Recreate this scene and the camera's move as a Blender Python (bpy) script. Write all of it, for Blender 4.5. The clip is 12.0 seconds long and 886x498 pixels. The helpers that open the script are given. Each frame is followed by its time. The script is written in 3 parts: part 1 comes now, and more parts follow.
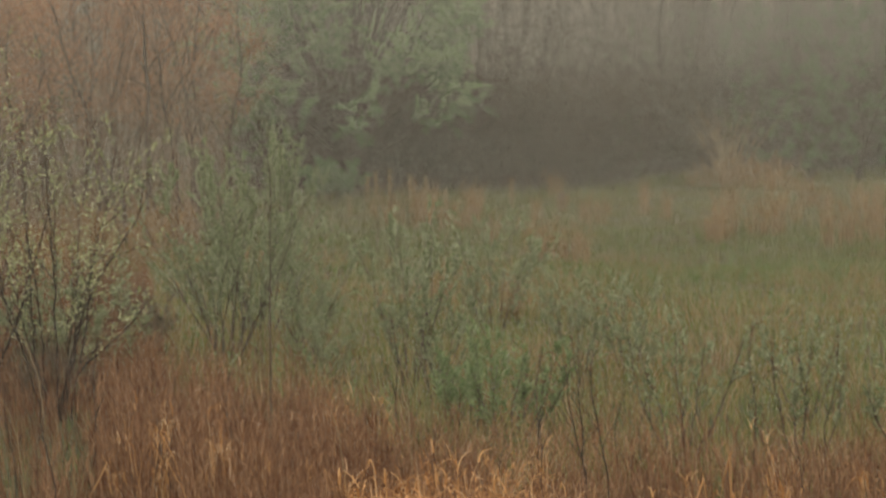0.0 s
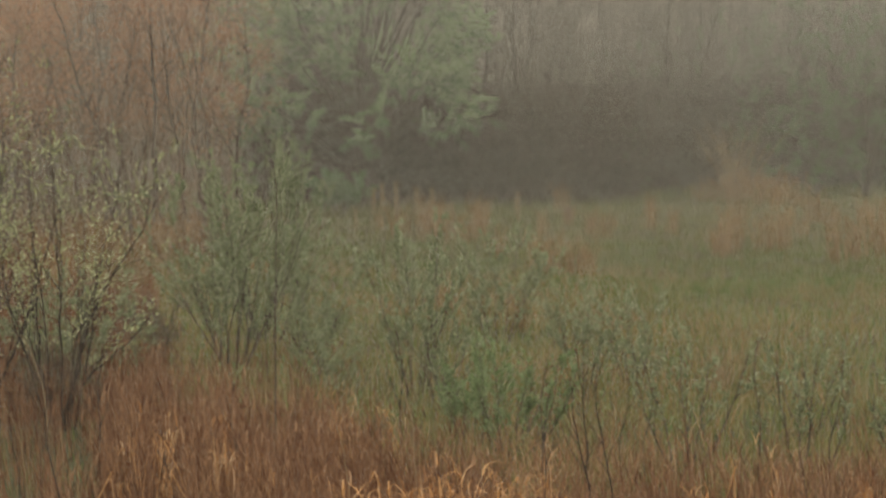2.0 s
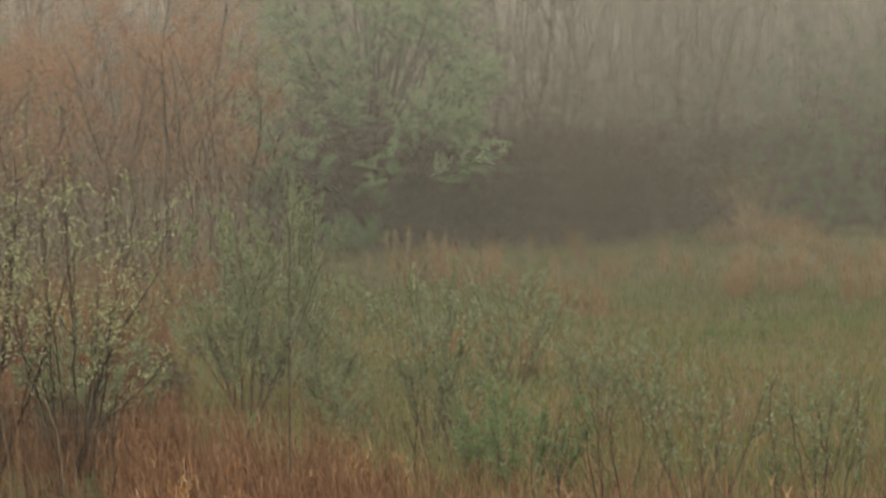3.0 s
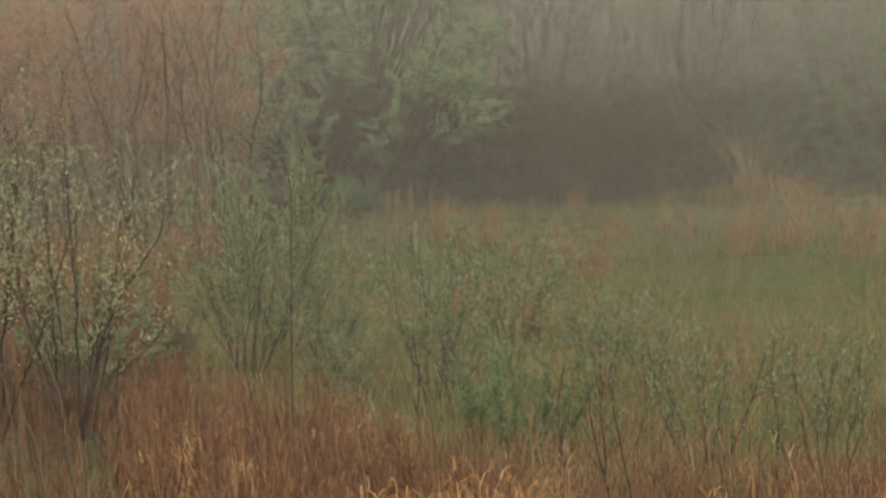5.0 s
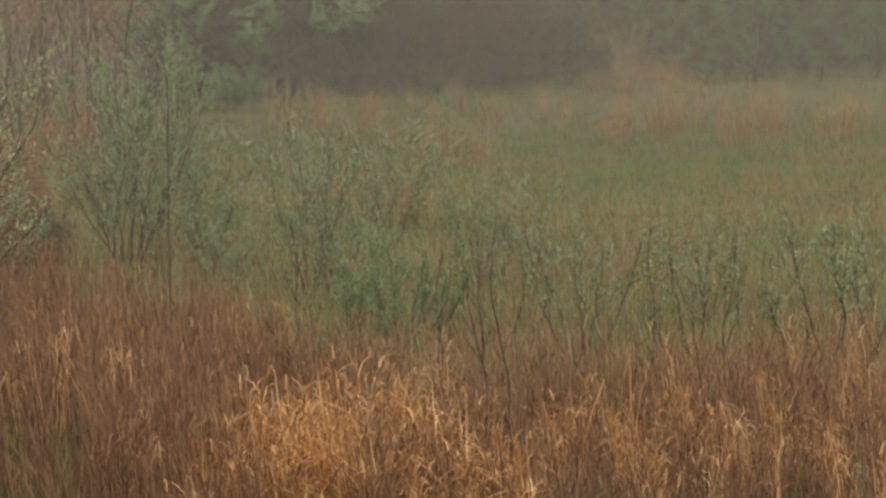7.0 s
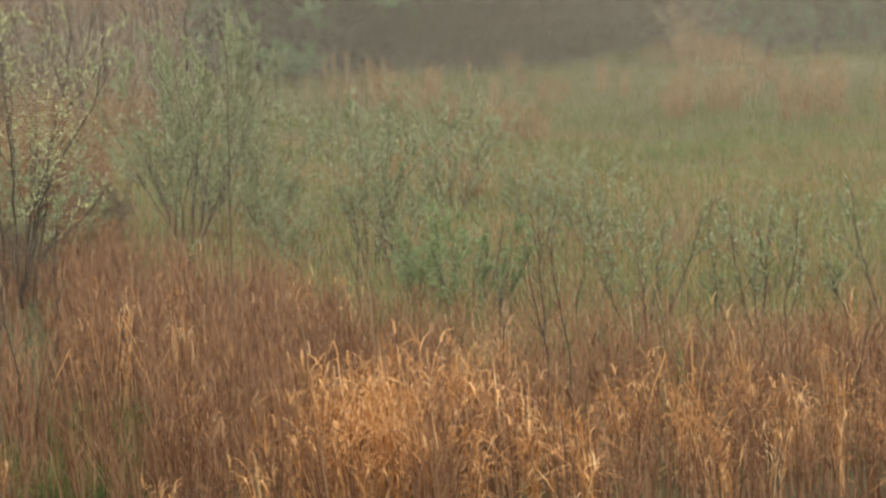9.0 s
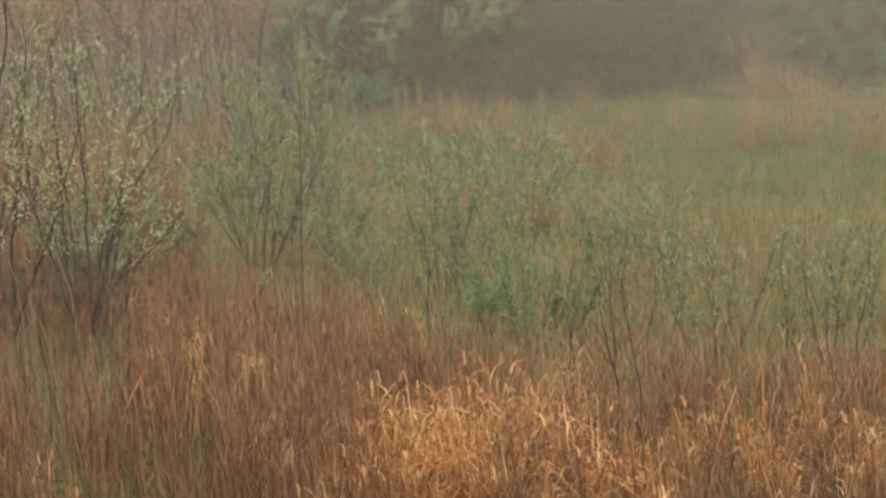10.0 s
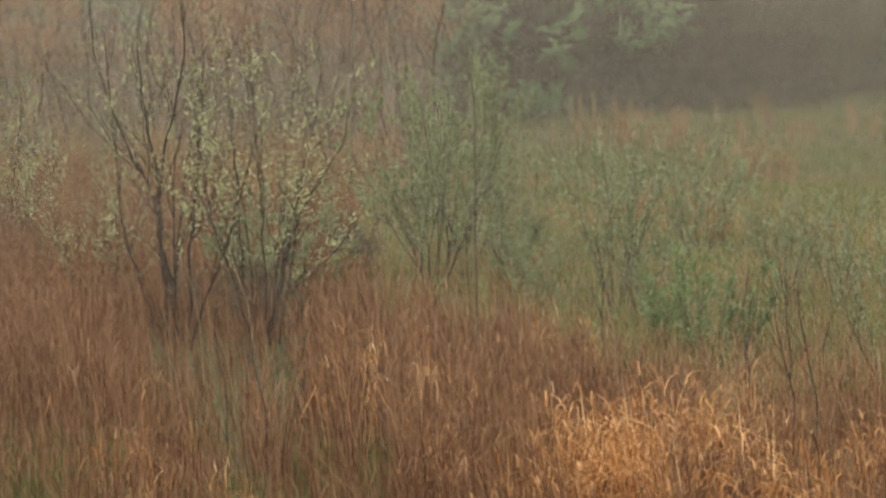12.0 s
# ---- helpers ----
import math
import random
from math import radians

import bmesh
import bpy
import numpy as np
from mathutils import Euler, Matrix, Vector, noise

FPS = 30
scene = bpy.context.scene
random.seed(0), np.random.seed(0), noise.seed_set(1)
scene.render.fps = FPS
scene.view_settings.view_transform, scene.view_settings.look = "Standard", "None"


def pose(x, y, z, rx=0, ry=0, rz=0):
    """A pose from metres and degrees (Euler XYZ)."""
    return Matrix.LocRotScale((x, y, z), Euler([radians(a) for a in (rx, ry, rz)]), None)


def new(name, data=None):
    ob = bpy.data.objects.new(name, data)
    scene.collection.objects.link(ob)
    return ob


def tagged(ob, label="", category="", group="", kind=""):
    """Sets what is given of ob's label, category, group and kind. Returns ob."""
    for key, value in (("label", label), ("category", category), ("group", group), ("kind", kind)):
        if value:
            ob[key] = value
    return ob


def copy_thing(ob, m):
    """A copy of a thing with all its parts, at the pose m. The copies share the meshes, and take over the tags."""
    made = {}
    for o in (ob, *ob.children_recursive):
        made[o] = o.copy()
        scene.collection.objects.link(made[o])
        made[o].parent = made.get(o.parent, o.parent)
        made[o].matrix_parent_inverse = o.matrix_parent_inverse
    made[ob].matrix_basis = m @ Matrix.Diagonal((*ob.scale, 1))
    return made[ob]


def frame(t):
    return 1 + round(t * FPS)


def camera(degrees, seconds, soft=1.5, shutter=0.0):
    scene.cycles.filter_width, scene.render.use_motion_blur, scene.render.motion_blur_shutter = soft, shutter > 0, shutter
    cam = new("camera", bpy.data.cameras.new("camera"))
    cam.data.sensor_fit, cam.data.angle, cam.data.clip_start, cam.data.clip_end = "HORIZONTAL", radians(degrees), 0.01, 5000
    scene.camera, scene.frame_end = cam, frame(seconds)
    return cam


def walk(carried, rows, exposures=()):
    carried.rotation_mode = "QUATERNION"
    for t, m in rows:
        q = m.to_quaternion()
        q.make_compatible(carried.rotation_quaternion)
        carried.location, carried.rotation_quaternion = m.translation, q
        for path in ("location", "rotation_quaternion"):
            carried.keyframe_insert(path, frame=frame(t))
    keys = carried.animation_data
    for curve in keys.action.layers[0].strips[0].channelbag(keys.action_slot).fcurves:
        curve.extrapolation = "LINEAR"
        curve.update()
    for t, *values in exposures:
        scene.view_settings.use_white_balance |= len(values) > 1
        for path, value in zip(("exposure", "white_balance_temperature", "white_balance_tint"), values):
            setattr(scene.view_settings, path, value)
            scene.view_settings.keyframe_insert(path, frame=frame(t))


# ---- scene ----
# ---- camera: turning where it stands, long lens ----
cam = camera(20.0, 12.0, soft=2.5)
EYE = 3.4
ROWS = [  # seconds, yaw, pitch, roll
    (0.0, 0.0000, -3.7000, 0.6000),
    (0.5, 0.0904, -4.4385, 0.5412),
    (1.0, 0.5926, -4.5374, 0.4985),
    (1.5, 0.7299, -4.0990, 0.3237),
    (2.0, 0.1583, -3.4101, 0.1755),
    (2.5, 0.0945, -2.9878, 0.4482),
    (3.0, 0.4318, -2.4043, 0.6959),
    (3.2, 0.3698, -2.3071, 0.6984),
    (4.8, 0.4906, -2.9056, 1.0264),
    (5.0, 0.4586, -3.3028, 0.9567),
    (5.5, -0.2422, -4.3613, 0.8465),
    (6.0, -1.8468, -5.1692, 1.0866),
    (6.5, -2.3116, -5.4697, 1.2492),
    (7.0, -2.3349, -5.8947, 0.9704),
    (7.2, -2.3767, -6.1654, 0.7287),
    (8.8, -1.4185, -6.6143, 1.5739),
    (9.0, -1.0032, -6.4431, 1.5142),
    (9.5, 0.0619, -6.1500, 1.2657),
    (10.0, 0.6514, -5.6984, 1.2362),
    (10.5, 1.3519, -5.2464, 1.3377),
    (11.0, 1.8161, -5.6997, 1.5569),
    (11.5, 2.9428, -5.4644, 1.7068),
    (12.0, 4.6157, -5.3717, 1.5110),
]
walk(cam, [(t, pose(0, 0, EYE, 90 + p, r, y)) for t, y, p, r in ROWS],
     exposures=[(0.0, 0.0), (3.2, 0.0), (5.0, 0.0), (6.5, 0.06), (7.2, 0.16), (9.0, 0.56), (9.7, 0.52), (10.5, 0.38), (12.0, 0.36)])

# ---- world: misty overcast daylight ----
SUN_UP, SUN_TURN = radians(65), radians(200)
world = bpy.data.worlds.new("overcast_sky")
scene.world = world
world.use_nodes = True
wn, wl = world.node_tree.nodes, world.node_tree.links
sky = wn.new("ShaderNodeTexSky")
sky.sky_type = "NISHITA"
sky.sun_disc = False
sky.sun_elevation, sky.sun_rotation = SUN_UP, SUN_TURN
sky.dust_density, sky.air_density, sky.ozone_density = 4.0, 1.0, 1.0
grey = wn.new("ShaderNodeMix")
grey.data_type = "RGBA"
grey.inputs[0].default_value = 0.8
grey.inputs[7].default_value = (8.0, 7.4, 5.9, 1)
wl.new(sky.outputs[0], grey.inputs[6])
wl.new(grey.outputs[2], wn["Background"].inputs[0])
wn["Background"].inputs[1].default_value = 0.135
sun = new("sun", bpy.data.lights.new("sun", "SUN"))
sun.data.energy, sun.data.angle, sun.data.color = 1.2, radians(40), (1.0, 0.95, 0.86)
sun.matrix_world = pose(0, 0, 60, 25, 0, 20)


# ---- materials ----
def ramp_of(nt, stops):
    r = nt.nodes.new("ShaderNodeValToRGB")
    while len(r.color_ramp.elements) < len(stops):
        r.color_ramp.elements.new(0.5)
    for e, (pos, col) in zip(r.color_ramp.elements, stops):
        e.position, e.color = pos, (*col, 1)
    return r


def plant_material(name, colours, patch=3.0, translucent=0.35, rough=0.7, grain=60.0):
    """Thin plant matter: each blade or leaf its own tint, drifting in patches over the field."""
    m = bpy.data.materials.new(name)
    m.use_nodes = True
    nt = m.node_tree
    n, l = nt.nodes, nt.links
    b = n["Principled BSDF"]
    geo, tex = n.new("ShaderNodeNewGeometry"), n.new("ShaderNodeTexNoise")
    tex.inputs["Scale"].default_value = 1.0 / patch
    tex.inputs["Detail"].default_value = 3
    l.new(geo.outputs["Position"], tex.inputs["Vector"])
    fine = n.new("ShaderNodeTexNoise")
    fine.inputs["Scale"].default_value = grain
    l.new(geo.outputs["Position"], fine.inputs["Vector"])
    mix = n.new("ShaderNodeMath")
    mix.operation = "MULTIPLY_ADD"
    mix.inputs[1].default_value = 0.62
    l.new(geo.outputs["Random Per Island"], mix.inputs[0])
    add = n.new("ShaderNodeMath")
    add.operation = "MULTIPLY"
    add.inputs[1].default_value = 0.38
    l.new(tex.outputs["Fac"], add.inputs[0])
    l.new(add.outputs[0], mix.inputs[2])
    step = 1.0 / (len(colours) - 1)
    r = ramp_of(nt, [(0.08 + 0.84 * i * step, c) for i, c in enumerate(colours)])
    l.new(mix.outputs[0], r.inputs[0])
    var = n.new("ShaderNodeHueSaturation")
    mp = n.new("ShaderNodeMapRange")
    mp.inputs["To Min"].default_value, mp.inputs["To Max"].default_value = 0.75, 1.25
    l.new(fine.outputs["Fac"], mp.inputs["Value"])
    l.new(mp.outputs[0], var.inputs["Value"])
    l.new(r.outputs[0], var.inputs["Color"])
    l.new(var.outputs[0], b.inputs["Base Color"])
    b.inputs["Roughness"].default_value = rough
    b.inputs["Specular IOR Level"].default_value = 0.25
    if translucent:
        tr, ms = n.new("ShaderNodeBsdfTranslucent"), n.new("ShaderNodeMixShader")
        ms.inputs[0].default_value = translucent
        l.new(var.outputs[0], tr.inputs["Color"])
        l.new(b.outputs[0], ms.inputs[1])
        l.new(tr.outputs[0], ms.inputs[2])
        l.new(ms.outputs[0], n["Material Output"].inputs["Surface"])
    return m


def bark_material(name, dark, light):
    m = bpy.data.materials.new(name)
    m.use_nodes = True
    nt = m.node_tree
    n, l = nt.nodes, nt.links
    b = n["Principled BSDF"]
    geo, tex = n.new("ShaderNodeNewGeometry"), n.new("ShaderNodeTexNoise")
    mapn = n.new("ShaderNodeMapping")
    mapn.inputs["Scale"].default_value = (30, 30, 6)
    tex.inputs["Detail"].default_value = 5
    l.new(geo.outputs["Position"], mapn.inputs["Vector"])
    l.new(mapn.outputs[0], tex.inputs["Vector"])
    r = ramp_of(nt, [(0.3, dark), (0.7, light)])
    l.new(tex.outputs["Fac"], r.inputs[0])
    l.new(r.outputs[0], b.inputs["Base Color"])
    bump = n.new("ShaderNodeBump")
    bump.inputs["Strength"].default_value = 0.5
    bump.inputs["Distance"].default_value = 0.01
    l.new(tex.outputs["Fac"], bump.inputs["Height"])
    l.new(bump.outputs[0], b.inputs["Normal"])
    b.inputs["Roughness"].default_value = 0.9
    return m


def ground_material():
    m = bpy.data.materials.new("meadow_soil")
    m.use_nodes = True
    nt = m.node_tree
    n, l = nt.nodes, nt.links
    b = n["Principled BSDF"]
    geo = n.new("ShaderNodeNewGeometry")
    a, c = n.new("ShaderNodeTexNoise"), n.new("ShaderNodeTexNoise")
    a.inputs["Scale"].default_value, c.inputs["Scale"].default_value = 0.25, 14.0
    a.inputs["Detail"].default_value, c.inputs["Detail"].default_value = 6, 6
    l.new(geo.outputs["Position"], a.inputs["Vector"])
    l.new(geo.outputs["Position"], c.inputs["Vector"])
    big = ramp_of(nt, [(0.35, (0.085, 0.06, 0.03)), (0.5, (0.07, 0.075, 0.028)), (0.65, (0.13, 0.10, 0.05))])
    small = ramp_of(nt, [(0.3, (0.45, 0.42, 0.4)), (0.7, (1.2, 1.2, 1.1))])
    l.new(a.outputs["Fac"], big.inputs[0])
    l.new(c.outputs["Fac"], small.inputs[0])
    mul = n.new("ShaderNodeMix")
    mul.data_type, mul.blend_type = "RGBA", "MULTIPLY"
    mul.inputs[0].default_value = 1.0
    l.new(big.outputs[0], mul.inputs[6])
    l.new(small.outputs[0], mul.inputs[7])
    l.new(mul.outputs[2], b.inputs["Base Color"])
    bump = n.new("ShaderNodeBump")
    bump.inputs["Strength"].default_value = 0.8
    bump.inputs["Distance"].default_value = 0.05
    l.new(c.outputs["Fac"], bump.inputs["Height"])
    l.new(bump.outputs[0], b.inputs["Normal"])
    b.inputs["Roughness"].default_value = 0.95
    return m


GOLD = plant_material("golden_straw", [(0.19, 0.08, 0.028), (0.50, 0.245, 0.092), (0.78, 0.47, 0.22), (0.96, 0.79, 0.54)], 1.0, 0.3)
RUSSET = plant_material("russet_straw", [(0.062, 0.030, 0.020), (0.155, 0.077, 0.045), (0.29, 0.158, 0.092), (0.54, 0.35, 0.21)], 0.7, 0.3)
TAWNY = plant_material("tawny_straw", [(0.10, 0.048, 0.027), (0.25, 0.13, 0.07), (0.43, 0.25, 0.145), (0.76, 0.54, 0.345)], 0.8, 0.3)
TAN = plant_material("pale_straw", [(0.24, 0.17, 0.10), (0.38, 0.285, 0.175), (0.50, 0.395, 0.26)], 2.0, 0.3)
STRAW = plant_material("tuft_straw", [(0.19, 0.12, 0.06), (0.33, 0.215, 0.11), (0.47, 0.33, 0.18)], 3.0, 0.3)
PASTURE = plant_material("far_meadow_grass", [(0.10, 0.125, 0.038), (0.15, 0.175, 0.058), (0.21, 0.205, 0.085), (0.33, 0.265, 0.14)], 6.0, 0.35)
# fresh grass darkened: shade between the straw is put into the colour
SHADEGRASS = plant_material("shade_tinted_grass", [(0.045, 0.075, 0.018), (0.08, 0.12, 0.03), (0.12, 0.16, 0.05)], 1.0, 0.35)
FRESH = plant_material("fresh_grass", [(0.095, 0.15, 0.04), (0.15, 0.22, 0.065), (0.21, 0.28, 0.10)], 2.5, 0.35)
OLIVE = plant_material("meadow_grass", [(0.165, 0.175, 0.062), (0.24, 0.24, 0.092), (0.335, 0.295, 0.135), (0.49, 0.38, 0.21)], 4.0, 0.35)
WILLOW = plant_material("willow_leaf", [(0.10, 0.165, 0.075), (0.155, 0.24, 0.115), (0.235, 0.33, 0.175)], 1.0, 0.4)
SPRING = plant_material("spring_leaf", [(0.165, 0.215, 0.115), (0.30, 0.345, 0.20), (0.62, 0.65, 0.45)], 1.0, 0.5)
# paler than WILLOW: new tips, and top light put into the colour
NEWLITLEAF = plant_material("new_lit_willow_leaf", [(0.22, 0.32, 0.16), (0.32, 0.43, 0.235), (0.48, 0.58, 0.36)], 1.0, 0.45)
CATKIN = plant_material("catkin_and_bud", [(0.24, 0.275, 0.12), (0.50, 0.535, 0.28), (0.92, 0.92, 0.62)], 1.0, 0.35)
FRESHBUSH = plant_material("bright_bush_leaf", [(0.17, 0.25, 0.115), (0.265, 0.35, 0.175), (0.43, 0.51, 0.28)], 0.6, 0.5)
BUDS = plant_material("red_bud", [(0.33, 0.175, 0.105), (0.49, 0.275, 0.165), (0.58, 0.38, 0.25)], 2.0, 0.35)
WARMTWIG = plant_material("warm_brown_twig", [(0.12, 0.08, 0.056), (0.21, 0.145, 0.10), (0.32, 0.22, 0.155)], 3.0, 0.0)
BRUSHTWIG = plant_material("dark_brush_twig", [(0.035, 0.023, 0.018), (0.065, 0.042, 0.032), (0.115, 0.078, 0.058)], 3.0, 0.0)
GREYTWIG = plant_material("bare_twig", [(0.10, 0.075, 0.06), (0.15, 0.12, 0.095), (0.20, 0.165, 0.13)], 3.0, 0.0)
YOUNGTWIG = plant_material("young_willow_twig", [(0.12, 0.115, 0.06), (0.18, 0.175, 0.095), (0.26, 0.24, 0.14)], 1.0, 0.0)
BARK = bark_material("grey_brown_bark", (0.06, 0.045, 0.035), (0.15, 0.12, 0.095))
PALEBARK = bark_material("pale_grey_bark", (0.11, 0.095, 0.08), (0.26, 0.225, 0.19))
DARKBARK = bark_material("wet_dark_bark", (0.03, 0.024, 0.02), (0.085, 0.065, 0.05))
SOIL = ground_material()


# ---- mesh helpers ----
def mesh_of(name, verts, faces_tri=None, faces_quad=None, smooth=True):
    me = bpy.data.meshes.new(name)
    tri = np.zeros((0, 3), int) if faces_tri is None else np.asarray(faces_tri, int)
    quad = np.zeros((0, 4), int) if faces_quad is None else np.asarray(faces_quad, int)
    me.vertices.add(len(verts))
    me.vertices.foreach_set("co", np.asarray(verts, np.float32).ravel())
    me.loops.add(tri.size + quad.size)
    me.loops.foreach_set("vertex_index", np.concatenate([tri.ravel(), quad.ravel()]).astype(np.int32))
    me.polygons.add(len(tri) + len(quad))
    start = np.concatenate([np.arange(len(tri)) * 3, tri.size + np.arange(len(quad)) * 4])
    me.polygons.foreach_set("loop_start", start.astype(np.int32))
    me.polygons.foreach_set("use_smooth", np.full(len(tri) + len(quad), smooth))
    me.update(calc_edges=True)
    return me


def part(name, me, material, parent=None, label=""):
    me.materials.append(material)
    ob = new(name, me)
    ob.parent = parent
    return tagged(ob, label)


def thing(name, label, category, group=""):
    return tagged(new(name), label, category, group)


def lift(x, y):
    """Height of the ground: a gentle meadow, rising a little towards the wood."""
    return (0.06 * np.sin(x * 0.31 + 1.0) * np.sin(y * 0.23) + 0.10 * np.sin(x * 0.11 + y * 0.07)
            + 0.035 * np.sin(x * 1.3 + 2.0 * np.sin(y * 0.9)))


def blades(name, root, height, lean, width, curl, rng, segs=3):
    """Grass: one tapering strip a blade, leaning off its root and bending over towards the tip."""
    n = len(root)
    a = rng.uniform(0, 2 * math.pi, n)
    to = np.stack([np.cos(a), np.sin(a), np.zeros(n)], 1)
    b = rng.uniform(0, 2 * math.pi, n)
    side = np.stack([np.cos(b), np.sin(b), np.zeros(n)], 1)
    verts, h, ln, w, c = [], height[:, None], lean[:, None], width[:, None], curl[:, None]
    for i in range(segs):
        u = i / segs
        mid = root + to * h * (ln * u + c * u ** 3) + np.array([0, 0, 1]) * h * (u - 0.55 * c * u ** 4)
        half = side * w * (0.5 * (1 - 0.6 * u))
        verts += [mid - half, mid + half]
    verts.append(root + to * h * (ln + c) + np.array([0, 0, 1]) * h * (1 - 0.55 * c))
    k = 2 * segs + 1
    v = np.stack(verts, 1).reshape(-1, 3)
    base = (np.arange(n) * k)[:, None]
    quads = np.concatenate([base + np.array([2 * i, 2 * i + 1, 2 * i + 3, 2 * i + 2]) for i in range(segs - 1)]) if segs > 1 else None
    tris = base + np.array([2 * segs - 2, 2 * segs - 1, 2 * segs])
    return mesh_of(name, v, tris, quads)


def leaves(name, at, way, length, width, rng, bend=0.25):
    """Leaves: a folded lance-shaped blade each, from its stalk along way."""
    n = len(at)
    way = way / np.maximum(np.linalg.norm(way, axis=1, keepdims=True), 1e-6)
    side = np.cross(way, rng.normal(size=(n, 3)))
    side /= np.maximum(np.linalg.norm(side, axis=1, keepdims=True), 1e-6)
    up = np.cross(side, way)
    L, W = length[:, None], width[:, None]
    v = np.stack([at, at + way * L * 0.45 + side * W * 0.5 + up * L * bend * 0.3,
                  at + way * L + up * L * bend * -0.2, at + way * L * 0.45 - side * W * 0.5 + up * L * bend * 0.3], 1).reshape(-1, 3)
    base = (np.arange(n) * 4)[:, None]
    return mesh_of(name, v, np.concatenate([base + np.array([0, 1, 2]), base + np.array([0, 2, 3])]))


def tubes(name, lines, sides=4):
    """Stems and branches: a tapering tube along each (points, radii)."""
    vs, qs, off = [], [], 0
    ang = np.arange(sides) * 2 * math.pi / sides
    for p, r in lines:
        p, r = np.asarray(p), np.asarray(r)
        d = np.gradient(p, axis=0)
        d /= np.maximum(np.linalg.norm(d, axis=1, keepdims=True), 1e-9)
        ref = np.array([0.31, 0.95, 0.05]) if abs(d[0][1]) < 0.9 else np.array([1.0, 0.1, 0.0])
        u = np.cross(d, ref)
        u /= np.maximum(np.linalg.norm(u, axis=1, keepdims=True), 1e-9)
        w = np.cross(d, u)
        ring = p[:, None] + r[:, None, None] * (np.cos(ang)[None, :, None] * u[:, None] + np.sin(ang)[None, :, None] * w[:, None])
        vs.append(ring.reshape(-1, 3))
        m = len(p)
        i, j = np.meshgrid(np.arange(m - 1), np.arange(sides), indexing="ij")
        k = (j + 1) % sides
        qs.append(np.stack([off + i * sides + j, off + i * sides + k, off + (i + 1) * sides + k, off + (i + 1) * sides + j], -1).reshape(-1, 4))
        off += m * sides
    return mesh_of(name, np.concatenate(vs), None, np.concatenate(qs))


def limb(rng, start, way, length, radius, wobble, rise, steps=6, tip=0.25):
    """A limb as a wandering polyline. rise: how strongly it turns up (or, minus, droops)."""
    pts, d = [np.array(start, float)], np.array(way, float) / np.linalg.norm(way)
    for i in range(steps):
        d = d + rng.normal(size=3) * wobble + np.array([0, 0, rise])
        d /= np.linalg.norm(d)
        pts.append(pts[-1] + d * length / steps)
    return np.array(pts), np.linspace(radius, radius * tip, steps + 1)


def branching(rng, stems, spread, height, radius, kids, levels, ratio=0.5, angle=0.6, wobble=0.09, rise=0.05, base=0.12, first=0.25, drawn=None):
    """A bush or tree skeleton: a list of limbs for each level."""
    out = [[] for _ in range(levels + 1)]
    out[0] += drawn or []
    for s in range(stems):
        a = 2 * math.pi * (s + rng.uniform(-0.3, 0.3)) / stems
        tilt = spread * rng.uniform(0.25, 1.0)
        way = (math.cos(a) * tilt, math.sin(a) * tilt, 1)
        root = (math.cos(a) * base * rng.uniform(0.2, 1), math.sin(a) * base * rng.uniform(0.2, 1), -0.05)
        out[0].append(limb(rng, root, way, height * rng.uniform(0.75, 1.05), radius * rng.uniform(0.7, 1.1), wobble, rise, 9))
    for lv in range(levels):
        for p, r in out[lv]:
            size = np.linalg.norm(p[-1] - p[0])
            for k in range(kids[lv]):
                u = rng.uniform(first if lv == 0 else 0.15, 0.97) * (len(p) - 1)
                i = min(int(u), len(p) - 2)
                at = p[i] + (p[i + 1] - p[i]) * (u - i)
                d = p[i + 1] - p[i]
                d /= np.linalg.norm(d)
                q = np.cross(d, rng.normal(size=3))
                q /= np.linalg.norm(q)
                way = d * math.cos(angle) + q * math.sin(angle)
                rad = max((r[i] * 0.6), 0.002)
                out[lv + 1].append(limb(rng, at, way, size * ratio * rng.uniform(0.5, 1.1) * (1.15 - 0.5 * u / len(p)), rad, wobble * 1.5, rise * 1.4, 5 if lv == 0 else 4))
    return out


def anchors(rng, lines, per, stray=0.45):
    """Places and directions for leaves, strewn along limbs."""
    at, way = [], []
    for p, r in lines:
        u = rng.uniform(0.1, 1.0, per) * (len(p) - 1)
        i = np.minimum(u.astype(int), len(p) - 2)
        d = p[i + 1] - p[i]
        at.append(p[i] + d * (u - i)[:, None])
        way.append(d / np.maximum(np.linalg.norm(d, axis=1, keepdims=True), 1e-9) * 0.8 + rng.normal(size=(per, 3)) * stray)
    return np.concatenate(at), np.concatenate(way)


def guided(rng, lines, radius, y_spread=0.25, jitter=0.012):
    """Stems that follow a drawn course: a list of (side, height) pairs each, rooted at the bush's foot."""
    out = []
    for pts in lines:
        p = np.array(pts, float)
        n = 4 * (len(p) - 1) + 1
        u = np.linspace(0, len(p) - 1, n)
        x, z = np.interp(u, np.arange(len(p)), p[:, 0]), np.interp(u, np.arange(len(p)), p[:, 1])
        x[1:-1] = (x[:-2] + 2 * x[1:-1] + x[2:]) / 4
        y = np.cumsum(rng.normal(0, 2.5 * jitter, n)) + np.linspace(0, rng.normal(0, y_spread), n)
        q = np.stack([x + rng.normal(0, jitter, n), y, z], 1)
        out.append((q, np.linspace(radius, radius * 0.3, n) * rng.uniform(0.8, 1.15)))
    return out


